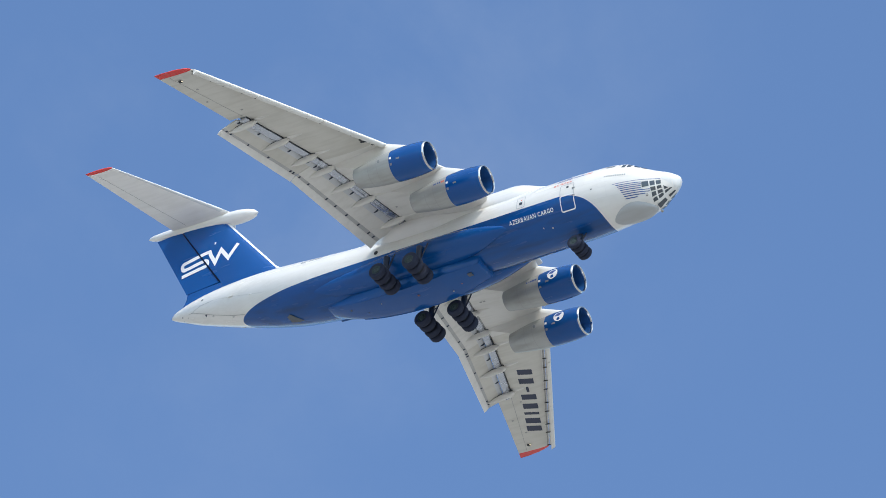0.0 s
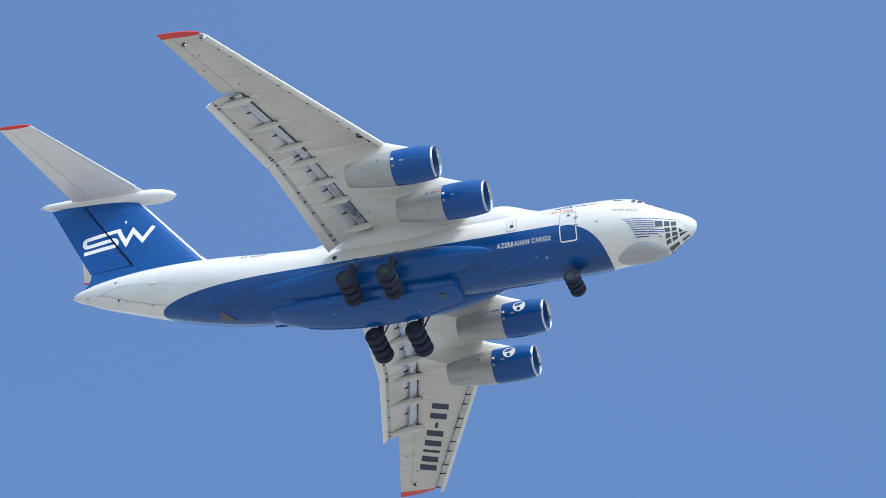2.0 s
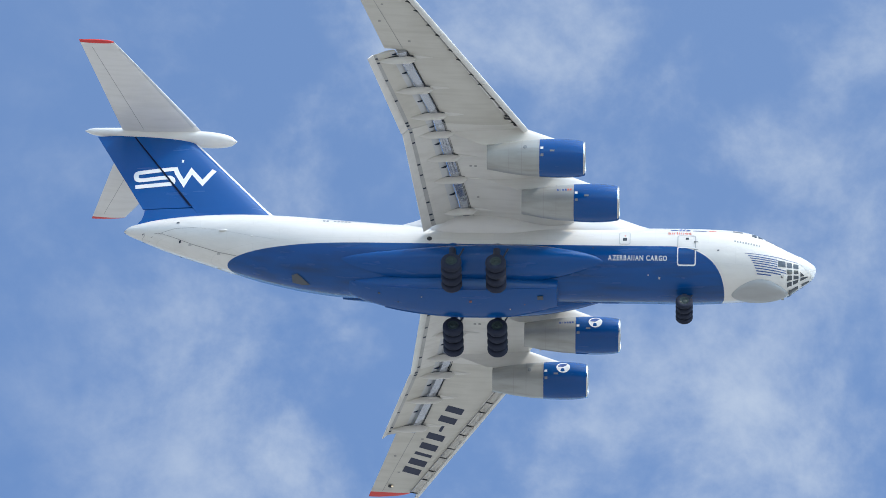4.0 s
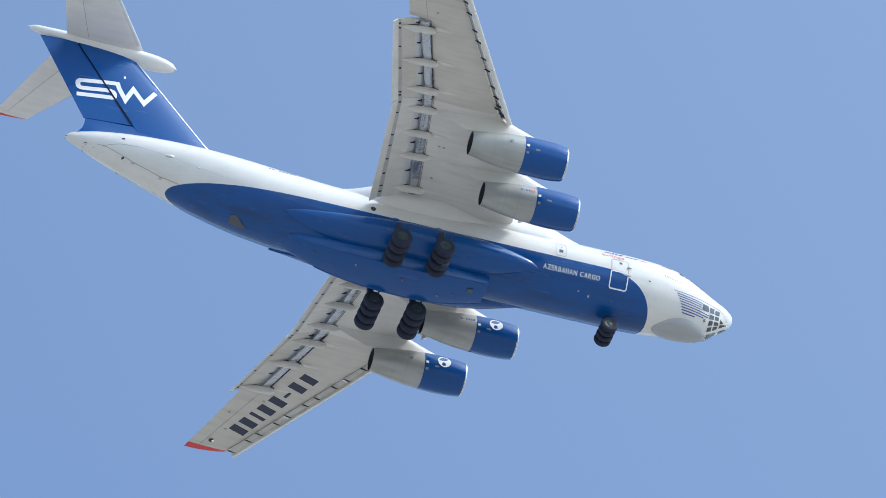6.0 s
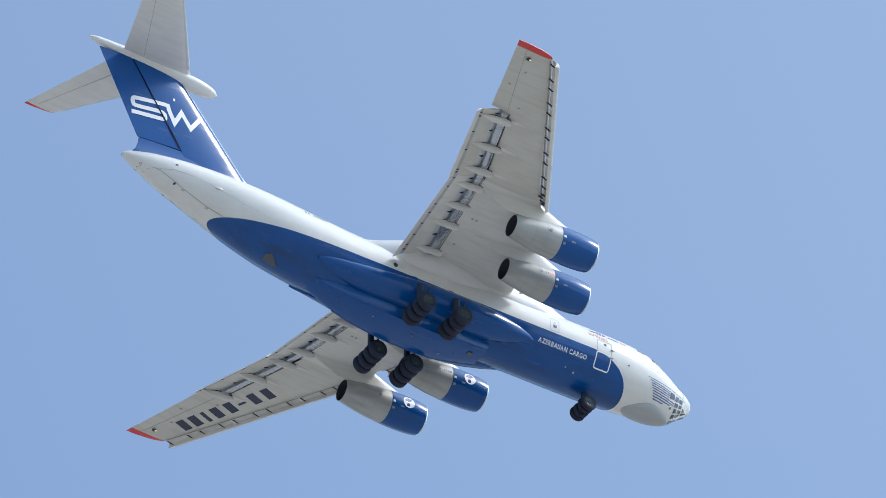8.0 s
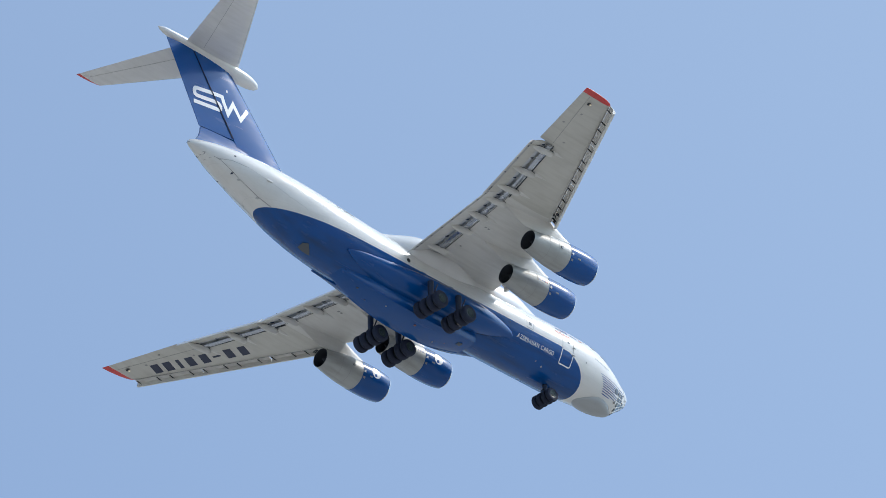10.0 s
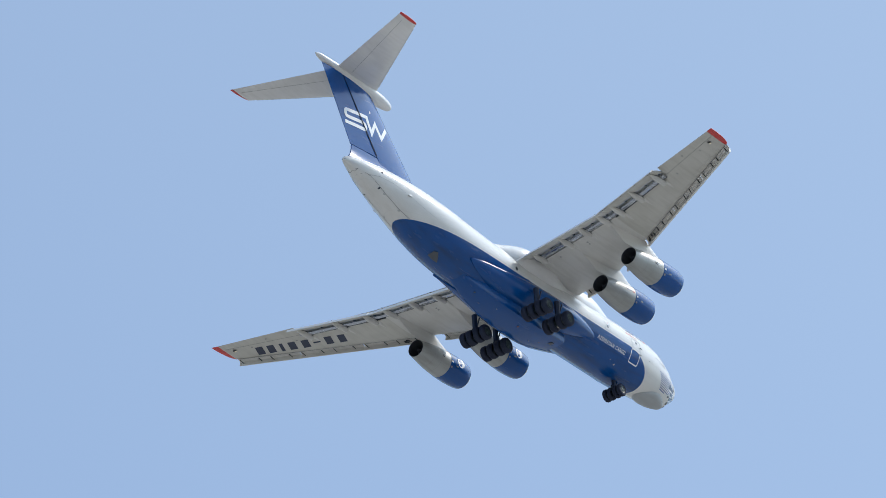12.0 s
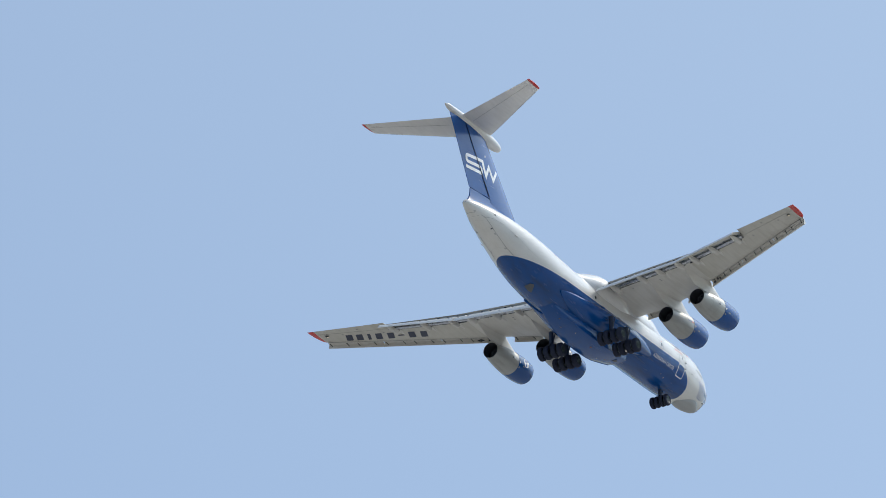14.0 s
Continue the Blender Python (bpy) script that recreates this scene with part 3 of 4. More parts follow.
    # flap track fairings: blunt in front, drawn out behind, a dark track above and a low ridge ahead on the skin
    for y in (3.4, 6.45, 8.55, 10.8, 12.55, 15.0, 17.85):
        x0, L = skin_end(y) + 0.40, 2.5

        def boat(up, ry, rz, cut):
            rings = []
            for k in range(17):
                u = cut + (1 - 2 * cut) * k / 16
                f = max(0.03, (min(1, u / 0.16) ** 0.55) * (1 if u < 0.5 else max(0, 1 - ((u - 0.5) / 0.5) ** 1.7)))
                zc = WING_Z(y) - 0.36 - 0.05 * u - 0.26 * max(0, u - 0.35) + up
                rings.append([(x0 - L * u, s * (y + ry * f * math.cos(2 * math.pi * i / 14)), zc + rz * f * math.sin(2 * math.pi * i / 14) * (1 if i > 7 else 0.5)) for i in range(14)])
            return rings
        bm = bmesh.new()
        loft(bm, boat(0, 0.19, 0.36, 0.0))
        part("flap_track_fairing", bm, m_wing, wing, "boat-shaped flap track fairing")
        bm = bmesh.new()
        loft(bm, boat(0.13, 0.17, 0.13, 0.08))
        part("flap_track", bm, m_core, wing)
        bm = bmesh.new()
        rings = []
        for k in range(11):
            u = k / 10
            x = x0 + 1.25 - 1.45 * u
            c = LE(y) - 0.42 - wing_te(y)
            v = (LE(y) - 0.42 - x) / c
            zs = WING_Z(y) - half_thick(v, 0.125 - 0.0012 * y) * c + 0.012 * c * 4 * v * (1 - v)
            f = max(0.02, math.sin(math.pi * 0.5 * u))
            rings.append([(x, s * (y + 0.17 * f * math.cos(math.pi * i / 8)), zs + 0.03 - 0.15 * f * math.sin(math.pi * i / 8)) for i in range(9)])
        loft(bm, rings)
        part("track_ridge", bm, m_wing, wing)

    # leading edge slats with their tracks
    for y0, y1 in ((2.7, 5.6), (7.6, 9.9), (11.25, 15.7), (15.75, 20.3), (20.35, 24.75)):
        bm = bmesh.new()
        rings = []
        for y in (y0, (y0 + y1) / 2, y1):
            c = 0.52
            z = WING_Z(y) - 0.40
            up = [(LE(y) + 0.14 - c * u, s * y, z + 0.02 + 0.44 * math.sqrt(u) * 0.9) for u in (1, 0.8, 0.6, 0.4, 0.25, 0.12, 0.04, 0)]
            dn = [(LE(y) + 0.14 - c * u * 0.62, s * y, z - 0.16 * math.sqrt(u)) for u in (0.15, 0.5, 1)]
            inn = [(LE(y) + 0.14 - c * u, s * y, z - 0.02 + 0.40 * math.sqrt(u)) for u in (0.45, 0.7, 0.95)]
            rings.append(up + dn + inn)
        loft(bm, rings)
        part("slat", bm, m_wing, wing, "extended leading-edge slat")
        n = max(2, round((y1 - y0) / 1.05))
        for i in range(n):
            y = y0 + (y1 - y0) * (i + 0.5 + 0.22 * (i % 2)) / n
            bm = bmesh.new()
            slab(bm, [(LE(y) - 0.12, s * y, WING_Z(y) - 0.36), (LE(y) - 0.52, s * (y + 0.05), WING_Z(y) - 0.20), (LE(y) - 0.66, s * (y + 0.05), WING_Z(y) - 0.26), (LE(y) - 0.30, s * y, WING_Z(y) - 0.38)], 0.035)
            part("slat_track", bm, m_dark, wing)
    for y, a, b in ((11.6, 0.20, 0.55), (12.2, 0.35, 0.80), (12.45, 0.20, 0.62)):
        bm = bmesh.new()
        slab(bm, [(LE(y) - a, s * y, WING_Z(y) - 0.38), (LE(y) - b, s * (y + 0.10), WING_Z(y) - 0.40), (LE(y) - b - 0.05, s * (y + 0.26), WING_Z(y) - 0.42), (LE(y) - a - 0.2, s * (y + 0.22), WING_Z(y) - 0.40)], 0.05)
        part("slat_linkage", bm, m_dark, wing)
    # dark gap behind the slats
    for y0, y1 in ((7.6, 9.9), (11.35, 15.7), (15.75, 20.3), (20.35, 24.6)):
        bm = bmesh.new()
        pts = []
        for y, o in ((y0, 0.50), (y1, 0.50), (y1, 0.575), (y0, 0.575)):
            cc = LE(y) - 0.42 - wing_te(y)
            u = (o - 0.40) / cc
            pts.append((LE(y) - o, s * y, WING_Z(y) - half_thick(u, 0.129 - 0.0012 * y) * cc - 0.02))
        slab(bm, pts, 0.02)
        part("slat_gap", bm, m_panel, wing)
    # the fixed nose of the wing behind the slats is bare metal
    bm = bmesh.new()
    loft(bm, [foil(LE(y) - 0.405, LE(y) - 0.42 - wing_te(y), s * y, WING_Z(y), 0.129 - 0.0012 * y, 0.045, 0.045, n=7) for y in (11.3, 15, 18.4, 18.6, 24.6)])
    part("fixed_leading_edge", bm, m_white, wing)
    # small drains and plates under the skin
    for y, d in ((13.2, 4.4), (13.2, 4.75), (16.2, 3.9), (19.2, 2.6), (21.0, 3.4), (22.6, 2.3), (7.6, 5.2), (7.6, 5.5), (4.6, 6.1)):
        x = LE(y) - d
        cc = LE(y) - 0.42 - wing_te(y)
        u = (LE(y) - 0.42 - x) / cc
        z = WING_Z(y) - half_thick(u, 0.125 - 0.0012 * y) * cc + 0.012 * cc * 4 * u * (1 - u) - 0.016
        bm = bmesh.new()
        slab(bm, [(x, s * y, z), (x - 0.16, s * y, z), (x - 0.16, s * (y + 0.13), z), (x, s * (y + 0.13), z)], 0.02)
        part("access_plate", bm, m_panel, wing)
    # aileron hinge line and spanwise shut line
    for ya_, yb_, fa in ((18.6, 24.6, 0.72),):
        bm = bmesh.new()
        pts = []
        for y, o in ((ya_, 0.0), (yb_, 0.0), (yb_, 0.03), (ya_, 0.03)):
            cc = LE(y) - 0.42 - wing_te(y)
            u = fa + o / cc
            pts.append((LE(y) - 0.42 - u * cc, s * y, WING_Z(y) - half_thick(u, 0.125 - 0.0012 * y) * cc + 0.012 * cc * 4 * u * (1 - u) - 0.012))
        slab(bm, pts, 0.012)
        part("aileron_gap", bm, m_panel, wing)
    # landing light near the tip
    bm = bmesh.new()
    disc(bm, (0, 0, 0), 0.07)
    for v in bm.verts:
        v.co = (-27.5 + v.co.y, s * 24.0 + v.co.z, WING_Z(24) - 0.155)
    part("landing_light", bm, m_lamp, wing)
    bm = bmesh.new()
    disc(bm, (0, 0, 0), 0.16)
    for v in bm.verts:
        v.co = (-27.62 + v.co.y, s * 24.0 + v.co.z, WING_Z(24) - 0.145)
    part("light_recess", bm, m_dark, wing)
    return wing


wing_r, wing_l = build_wing(-1), build_wing(1)


def build_engine(y, x_in, z, roundel):
    c = (x_in, y, z)
    side = -1 if y < 0 else 1
    bm = bmesh.new()
    revolve(bm, [(0.12, 1.095), (0.05, 1.072), (0.01, 1.045), (0.0, 1.02), (0.01, 0.995), (0.06, 0.97), (0.16, 0.955)], c)
    eng = part("engine", bm, m_steel, aircraft, "turbofan with blue cowl, bright lip and grey nozzle")
    bm = bmesh.new()
    revolve(bm, [(0.12, 1.094), (0.5, 1.16), (1.0, 1.20), (1.7, 1.22), (2.4, 1.205), (2.86, 1.18)], c)
    cowl = part("cowl", bm, m_blue, eng, "glossy blue fan cowl")
    bm = bmesh.new()
    revolve(bm, [(2.86, 1.18), (2.87, 1.165), (2.9, 1.165), (3.7, 1.12), (4.4, 1.04), (5.1, 0.935), (5.7, 0.83), (6.15, 0.755), (6.15, 0.735)], c)
    noz = part("nozzle", bm, m_grey, eng, "grey metal nozzle")
    bm = bmesh.new()
    disc(bm, (c[0] - 4.9, y, z), 0.76)
    revolve(bm, [(6.13, 0.737), (5.6, 0.74), (4.9, 0.76)], c)
    revolve(bm, [(4.9, 0.30), (5.5, 0.22), (5.95, 0.02)], c, steps=20)
    part("exhaust_core", bm, m_core, eng)
    bm = bmesh.new()
    revolve(bm, [(0.16, 0.955), (0.45, 0.94), (1.25, 0.93)], c)
    part("inlet_duct", bm, m_duct, eng)
    bm = bmesh.new()
    for i in range(33):
        a = 2 * math.pi * i / 33
        ct, st = math.cos(a), math.sin(a)
        c2, s2 = math.cos(a + 0.17), math.sin(a + 0.17)
        bm.faces.new([bm.verts.new(p) for p in ((x_in - 1.05, y + 0.3 * ct, z + 0.3 * st), (x_in - 1.05, y + 0.92 * ct, z + 0.92 * st), (x_in - 1.2, y + 0.92 * c2, z + 0.92 * s2), (x_in - 1.2, y + 0.3 * c2, z + 0.3 * s2))])
    disc(bm, (x_in - 1.24, y, z), 0.93)
    part("fan", bm, m_dark, eng)
    bm = bmesh.new()
    revolve(bm, [(0.55, 0.01), (0.65, 0.12), (0.85, 0.24), (1.06, 0.31)], c, steps=20)
    part("spinner", bm, m_strut, eng)
    # seams round the nozzle
    bm = bmesh.new()
    for sx, r in ((3.95, 1.103), (4.75, 0.997)):
        revolve(bm, [(sx, r), (sx + 0.035, r - 0.004)], c)
    part("seam", bm, m_panel, eng)
    # pylon
    ya = abs(y)
    bm = bmesh.new()
    rings = []
    for k in range(7):
        u = k / 6
        zz = z + 1.05 + (WING_Z(ya) - 0.05 - z - 1.05) * u
        xf = (x_in - 0.62) * (1 - u) + (LE(ya) - 0.15) * u
        xb = x_in - 6.5 - 2.6 * u
        ch = xf - xb
        sec = []
        for i in range(20):
            a = 2 * math.pi * i / 20
            px = 0.5 - 0.5 * math.cos(a)
            sec.append((xf - ch * px, y + math.copysign(0.27 * (math.sin(math.pi * min(1, px * 1.0) ** 0.6) ** 0.8) if 0 < px < 1 else 0, math.sin(a)) * (1 + 0.9 * u * u), zz))
        rings.append(sec)
    loft(bm, rings)
    part("pylon", bm, m_wing, eng, "white engine pylon")
    # service marks on the side
    def on_cowl(x, a, r):
        return Vector((x, y + r * math.sin(a), z + r * math.cos(a)))
    def plate(xa, xb, a0, a1, r, mat, name):
        b = bmesh.new()
        n = 4
        rows = [[b.verts.new(on_cowl(xx, a0 + (a1 - a0) * i / n, r)) for i in range(n + 1)] for xx in (xa, xb)]
        for i in range(n):
            b.faces.new((rows[0][i], rows[0][i + 1], rows[1][i + 1], rows[1][i]))
        part(name, b, mat, eng)
    sa = -math.pi / 2
    plate(x_in - 2.80, x_in - 2.62, sa - 0.22, sa - 0.08, 1.208, m_mark, "vent_plate")
    plate(x_in - 2.78, x_in - 2.60, sa - 0.62, sa - 0.48, 1.208, m_grmark, "vent_plate")
    plate(x_in - 2.20, x_in - 1.92, sa - 0.36, sa - 0.26, 1.224, m_grmark, "vent_plate")
    if ya > 8:
        b = bmesh.new()
        tube(b, on_cowl(x_in - 3.75, sa - 0.05, 1.06), on_cowl(x_in - 3.75, sa - 0.05, 1.15), 0.13, 0.11)
        part("vent_scoop", b, m_grmark, eng)
    else:
        for i in range(6):
            plate(x_in - 3.0 - 0.16 * i, x_in - 3.11 - 0.16 * i, sa + 0.02, sa + 0.17, 1.165 - 0.012 * i, m_ored if i < 2 and y < 0 else m_lblue, "bar_marking")
    if roundel:
        for r, mat, off, a0, a1 in ((0.44, m_mark, 0.006, 0, 360), (0.35, m_lblue, 0.010, 185, 320)):
            b = bmesh.new()
            cx, ca = x_in - 1.6, sa + 0.1
            n = 28
            cen = b.verts.new(on_cowl(cx, ca, 1.222 + off))
            ring = []
            for i in range(n + 1):
                a = radians(a0 + (a1 - a0) * i / n)
                ring.append(b.verts.new(on_cowl(cx + r * math.cos(a), ca - r * math.sin(a) / 1.22, 1.222 + off)))
            for i in range(n):
                b.faces.new((cen, ring[i], ring[i + 1]))
            part("roundel", b, mat, eng)
    return eng


for ey, ex, ez, rd in ((-10.78, -14.52, -0.49, False), (-6.42, -12.42, -0.36, False), (10.78, -14.52, -0.49, True), (6.42, -12.42, -0.36, True)):
    build_engine(ey, ex, ez, rd)


# ---------------------------------------------------------------- tail
def build_tail():
    def le(z):
        return -33.55 - (z - 2.35) * 0.835

    def te(z):
        return -42.93 - (z - 4.2) * 0.525

    def hinge(z):
        return -40.0 - (z - 4.6) * 0.66

    def ring(xf, xb, z, t):
        """A horizontal slice of the fin."""
        up = [(xf - (xf - xb) * u, -1) for u in [0.5 - 0.5 * math.cos(math.pi * i / 12) for i in range(12, 0, -1)]]
        dn = [(xf - (xf - xb) * u, 1) for u in [0.5 - 0.5 * math.cos(math.pi * i / 12) for i in range(0, 13)]]
        out = []
        for x, s in up + dn:
            u = (xf - x) / (xf - xb)
            out.append((x, s * (half_thick(u, t) * (xf - xb) + 0.012), z))
        return out

    bm = bmesh.new()
    zs = [1.6, 2.35, 3.2, 4.2, 6, 8, 10.45]
    rings = []
    for z in zs:
        c = le(z) - te(z)
        full = [p for p in ring(le(z), te(z), z, 0.10)]
        h = hinge(z) - 0.03
        rings.append([(max(x, h), y if x >= h else math.copysign(half_thick((le(z) - h) / c, 0.10) * c, y), zz) for x, y, zz in full])
    loft(bm, rings)
    fin = part("fin", bm, m_blue, aircraft, "tall blue fin with white shapes painted on")
    bm = bmesh.new()
    rings = []
    for z in (4.25, 6, 8, 10.4):
        c = le(z) - te(z)
        h = hinge(z) - 0.10
        w = half_thick((le(z) - h) / c, 0.10) * c
        rings.append([(h, -w, z), (h + 0.06, 0, z), (h, w, z), (te(z), 0.02, z), (te(z), -0.02, z)])
    loft(bm, rings)
    part("rudder", bm, m_blue, fin)
    # strips laid over the rudder hinge slot, coloured as the shade inside it
    bm = bmesh.new()
    for sd in (-1, 1):
        pts = []
        for z, o in ((4.35, -0.01), (10.2, -0.02), (10.2, -0.12), (4.35, -0.17)):
            c = le(z) - te(z)
            h = hinge(z) + o
            pts.append((h, sd * (half_thick((le(z) - h) / c, 0.10) * c + 0.030), z))
        slab(bm, pts, 0.01)
    part("hinge_gap", bm, m_gap, fin)
    # curved foot of the fin behind
    bm = bmesh.new()
    rings = []
    for z in (2.30, 2.45, 2.6, 2.9, 3.3, 3.8, 4.18):
        b = -42.85 - 1.05 * max(0, (4.18 - z) / 1.8) ** 2.6
        q = ((4.18 - z) / 1.88) ** 2
        rings.append([(hinge(4.2) + 1.2, -0.34 - 0.3 * q, z), (hinge(4.2) + 1.2, 0.34 + 0.3 * q, z), (b + 1.2, 0.16 + 0.34 * q, z), (b, 0.04 + 0.10 * q, z), (b, -0.04 - 0.10 * q, z), (b + 1.2, -0.16 - 0.34 * q, z)])
    loft(bm, rings)
    part("fin_foot", bm, m_blue, fin)
    # white leading edge strip
    bm = bmesh.new()
    rings = []
    for z in (2.3, 2.7, 3.0, 3.3, 3.6, 3.9, 4.3, 6, 9.95):
        ex = 0.10 + 0.95 * max(0, (4.3 - z) / 1.2) ** 2
        x = le(z) + 0.015
        rings.append([(x - 0.34, -0.145, z), (x - 0.14, -0.10, z), (x - 0.04, -0.06, z), (x + ex, 0, z), (x - 0.04, 0.06, z), (x - 0.14, 0.10, z), (x - 0.34, 0.145, z)])
    loft(bm, rings)
    part("leading_edge", bm, m_mark, fin, "white leading-edge strip")
    # painted shapes: two slanting bands and a zigzag, on both sides
    def on_fin(x, z, s):
        c = le(z) - te(z)
        u = min(0.98, max(0.01, (le(z) - x) / c))
        w = half_thick(u, 0.10) * c
        h = hinge(z) - 0.1
        if x < h:
            wh = half_thick((le(z) - h) / c, 0.10) * c
            w = 0.02 + (wh - 0.02) * (x - te(z)) / (h - te(z))
        return (x, s * (w + 0.02), z)

    def stroke(pts, width, sd, rounds):
        """A painted stroke of even width along a bent line."""
        for _ in range(rounds):
            fine = [pts[0]]
            for p, q in zip(pts, pts[1:]):
                fine += [(p[0] * 0.75 + q[0] * 0.25, p[1] * 0.75 + q[1] * 0.25), (p[0] * 0.25 + q[0] * 0.75, p[1] * 0.25 + q[1] * 0.75)]
            pts = fine + [pts[-1]]
        edge = []
        for i, p in enumerate(pts):
            d0 = Vector(pts[i]) - Vector(pts[max(i - 1, 0)])
            d1 = Vector(pts[min(i + 1, len(pts) - 1)]) - Vector(pts[i])
            d0 = d1 if d0.length == 0 else d0
            d1 = d0 if d1.length == 0 else d1
            n0, n1 = Vector((-d0.y, d0.x)).normalized(), Vector((-d1.y, d1.x)).normalized()
            n = (n0 + n1).normalized()
            n = n * (width * 0.5 / max(0.42, n.dot(n0)))
            edge.append((Vector(p) + n, Vector(p) - n))
        bm = bmesh.new()
        rows = []
        for (a0, b0), (a1, b1) in zip(edge, edge[1:]):
            k = max(1, int((a1 - a0 + b1 - b0).length / 0.24))
            for j in range(k):
                rows.append((a0.lerp(a1, j / k), b0.lerp(b1, j / k)))
        rows.append(edge[-1])
        rows = [tuple(bm.verts.new(on_fin(*e, sd)) for e in r) for r in rows]
        for p, q in zip(rows, rows[1:]):
            bm.faces.new((p[0], q[0], q[1], p[1]))
        return bm

    for s in (-1, 1):
        for pts, width, rounds in SHAPES:
            part("painted_shape", stroke(pts, width, s, rounds), m_mark, fin)
        part("beacon_plate", stroke([(-40.52, 8.1), (-40.65, 8.1)], 0.22, s, 0), m_mark, fin)

    # bullet fairing on top
    bm = bmesh.new()
    rings = []
    for i in range(31):
        u = i / 30
        x = -37.2 - 9.85 * u
        r = 0.60 * max(0.02, min(1, math.sqrt(max(0, 1 - (1 - u / 0.2) ** 2)) if u < 0.2 else (1 - 0.66 * max(0, (u - 0.40) / 0.60) ** 1.6) * min(1, (max(0, 1 - u) / 0.05) ** 0.6)))
        zc = 10.10 + 0.80 * u
        rings.append([(x, r * 0.95 * math.sin(2 * math.pi * k / 28), zc + r * 0.85 * math.cos(2 * math.pi * k / 28)) for k in range(28)])
    loft(bm, rings)
    bullet = part("tail_bullet", bm, m_white, aircraft, "white spindle fairing on top of the fin")
    for s in (-1, 1):
        bm = bmesh.new()
        rings = []
        for y in (0, 0.5, 2.5, 5, 7.4, 8.42):
            u = (y - 0.5) / 7.65
            xl, xt = -39.6 - 5.0 * u, -44.6 - 2.28 * u
            rings.append(foil(xl, xl - xt, s * y, 10.62 + 0.045 * y, 0.10, camber=-0.005))
        loft(bm, rings)
        tp = part("tailplane", bm, m_white, aircraft, "white swept tailplane")
        bm = bmesh.new()
        rings = []
        for k in range(6):
            v = k / 5
            y = 8.42 + 0.24 * v
            u = (y - 0.5) / 7.65
            xl = -39.6 - 5.0 * (7.92 / 7.65) - 1.6 * (1 - math.sqrt(max(0, 1 - (0.97 * v) ** 2)))
            rings.append(foil(xl, xl - (-44.6 - 2.28 * u), s * y, 10.62 + 0.045 * y, 0.09 * (1 - 0.4 * v), camber=-0.005))
        loft(bm, rings)
        part("tailplane_tip", bm, m_red, tp, "red tailplane tip")
        bm = bmesh.new()
        slab(bm, [(-43.2, s * 0.7, 10.47), (-43.225, s * 0.7, 10.47), (-46.225, s * 8.1, 10.90), (-46.20, s * 8.1, 10.90)], 0.012)
        part("elevator_gap", bm, m_panel, tp)
        bm = bmesh.new()
        rings = []
        for y in (0.9, 7.9):
            u = (y - 0.5) / 7.65
            xl = -39.6 - 5.0 * u
            rings.append(foil(xl + 0.012, (xl + 44.6 + 2.28 * u) * 1.0, s * y, 10.62 + 0.045 * y, 0.108, hi=0.05, lo=0.05, camber=-0.005, n=8))
        loft(bm, rings)
        part("deicing_strip", bm, m_alu, tp, "bare metal leading edge")


SHAPES = [
    ([(-41.20, 7.44), (-43.10, 7.26), (-43.56, 7.20), (-43.50, 6.64), (-43.05, 6.62), (-41.75, 6.76), (-41.20, 6.74), (-41.10, 6.22), (-41.70, 6.20), (-43.55, 6.08)], 0.31, 2),
    ([(-41.23, 7.432), (-41.02, 7.44), (-40.88, 7.05), (-40.44, 6.22), (-39.98, 7.26), (-39.24, 6.24), (-38.52, 7.40)], 0.31, 0),
]
build_tail()


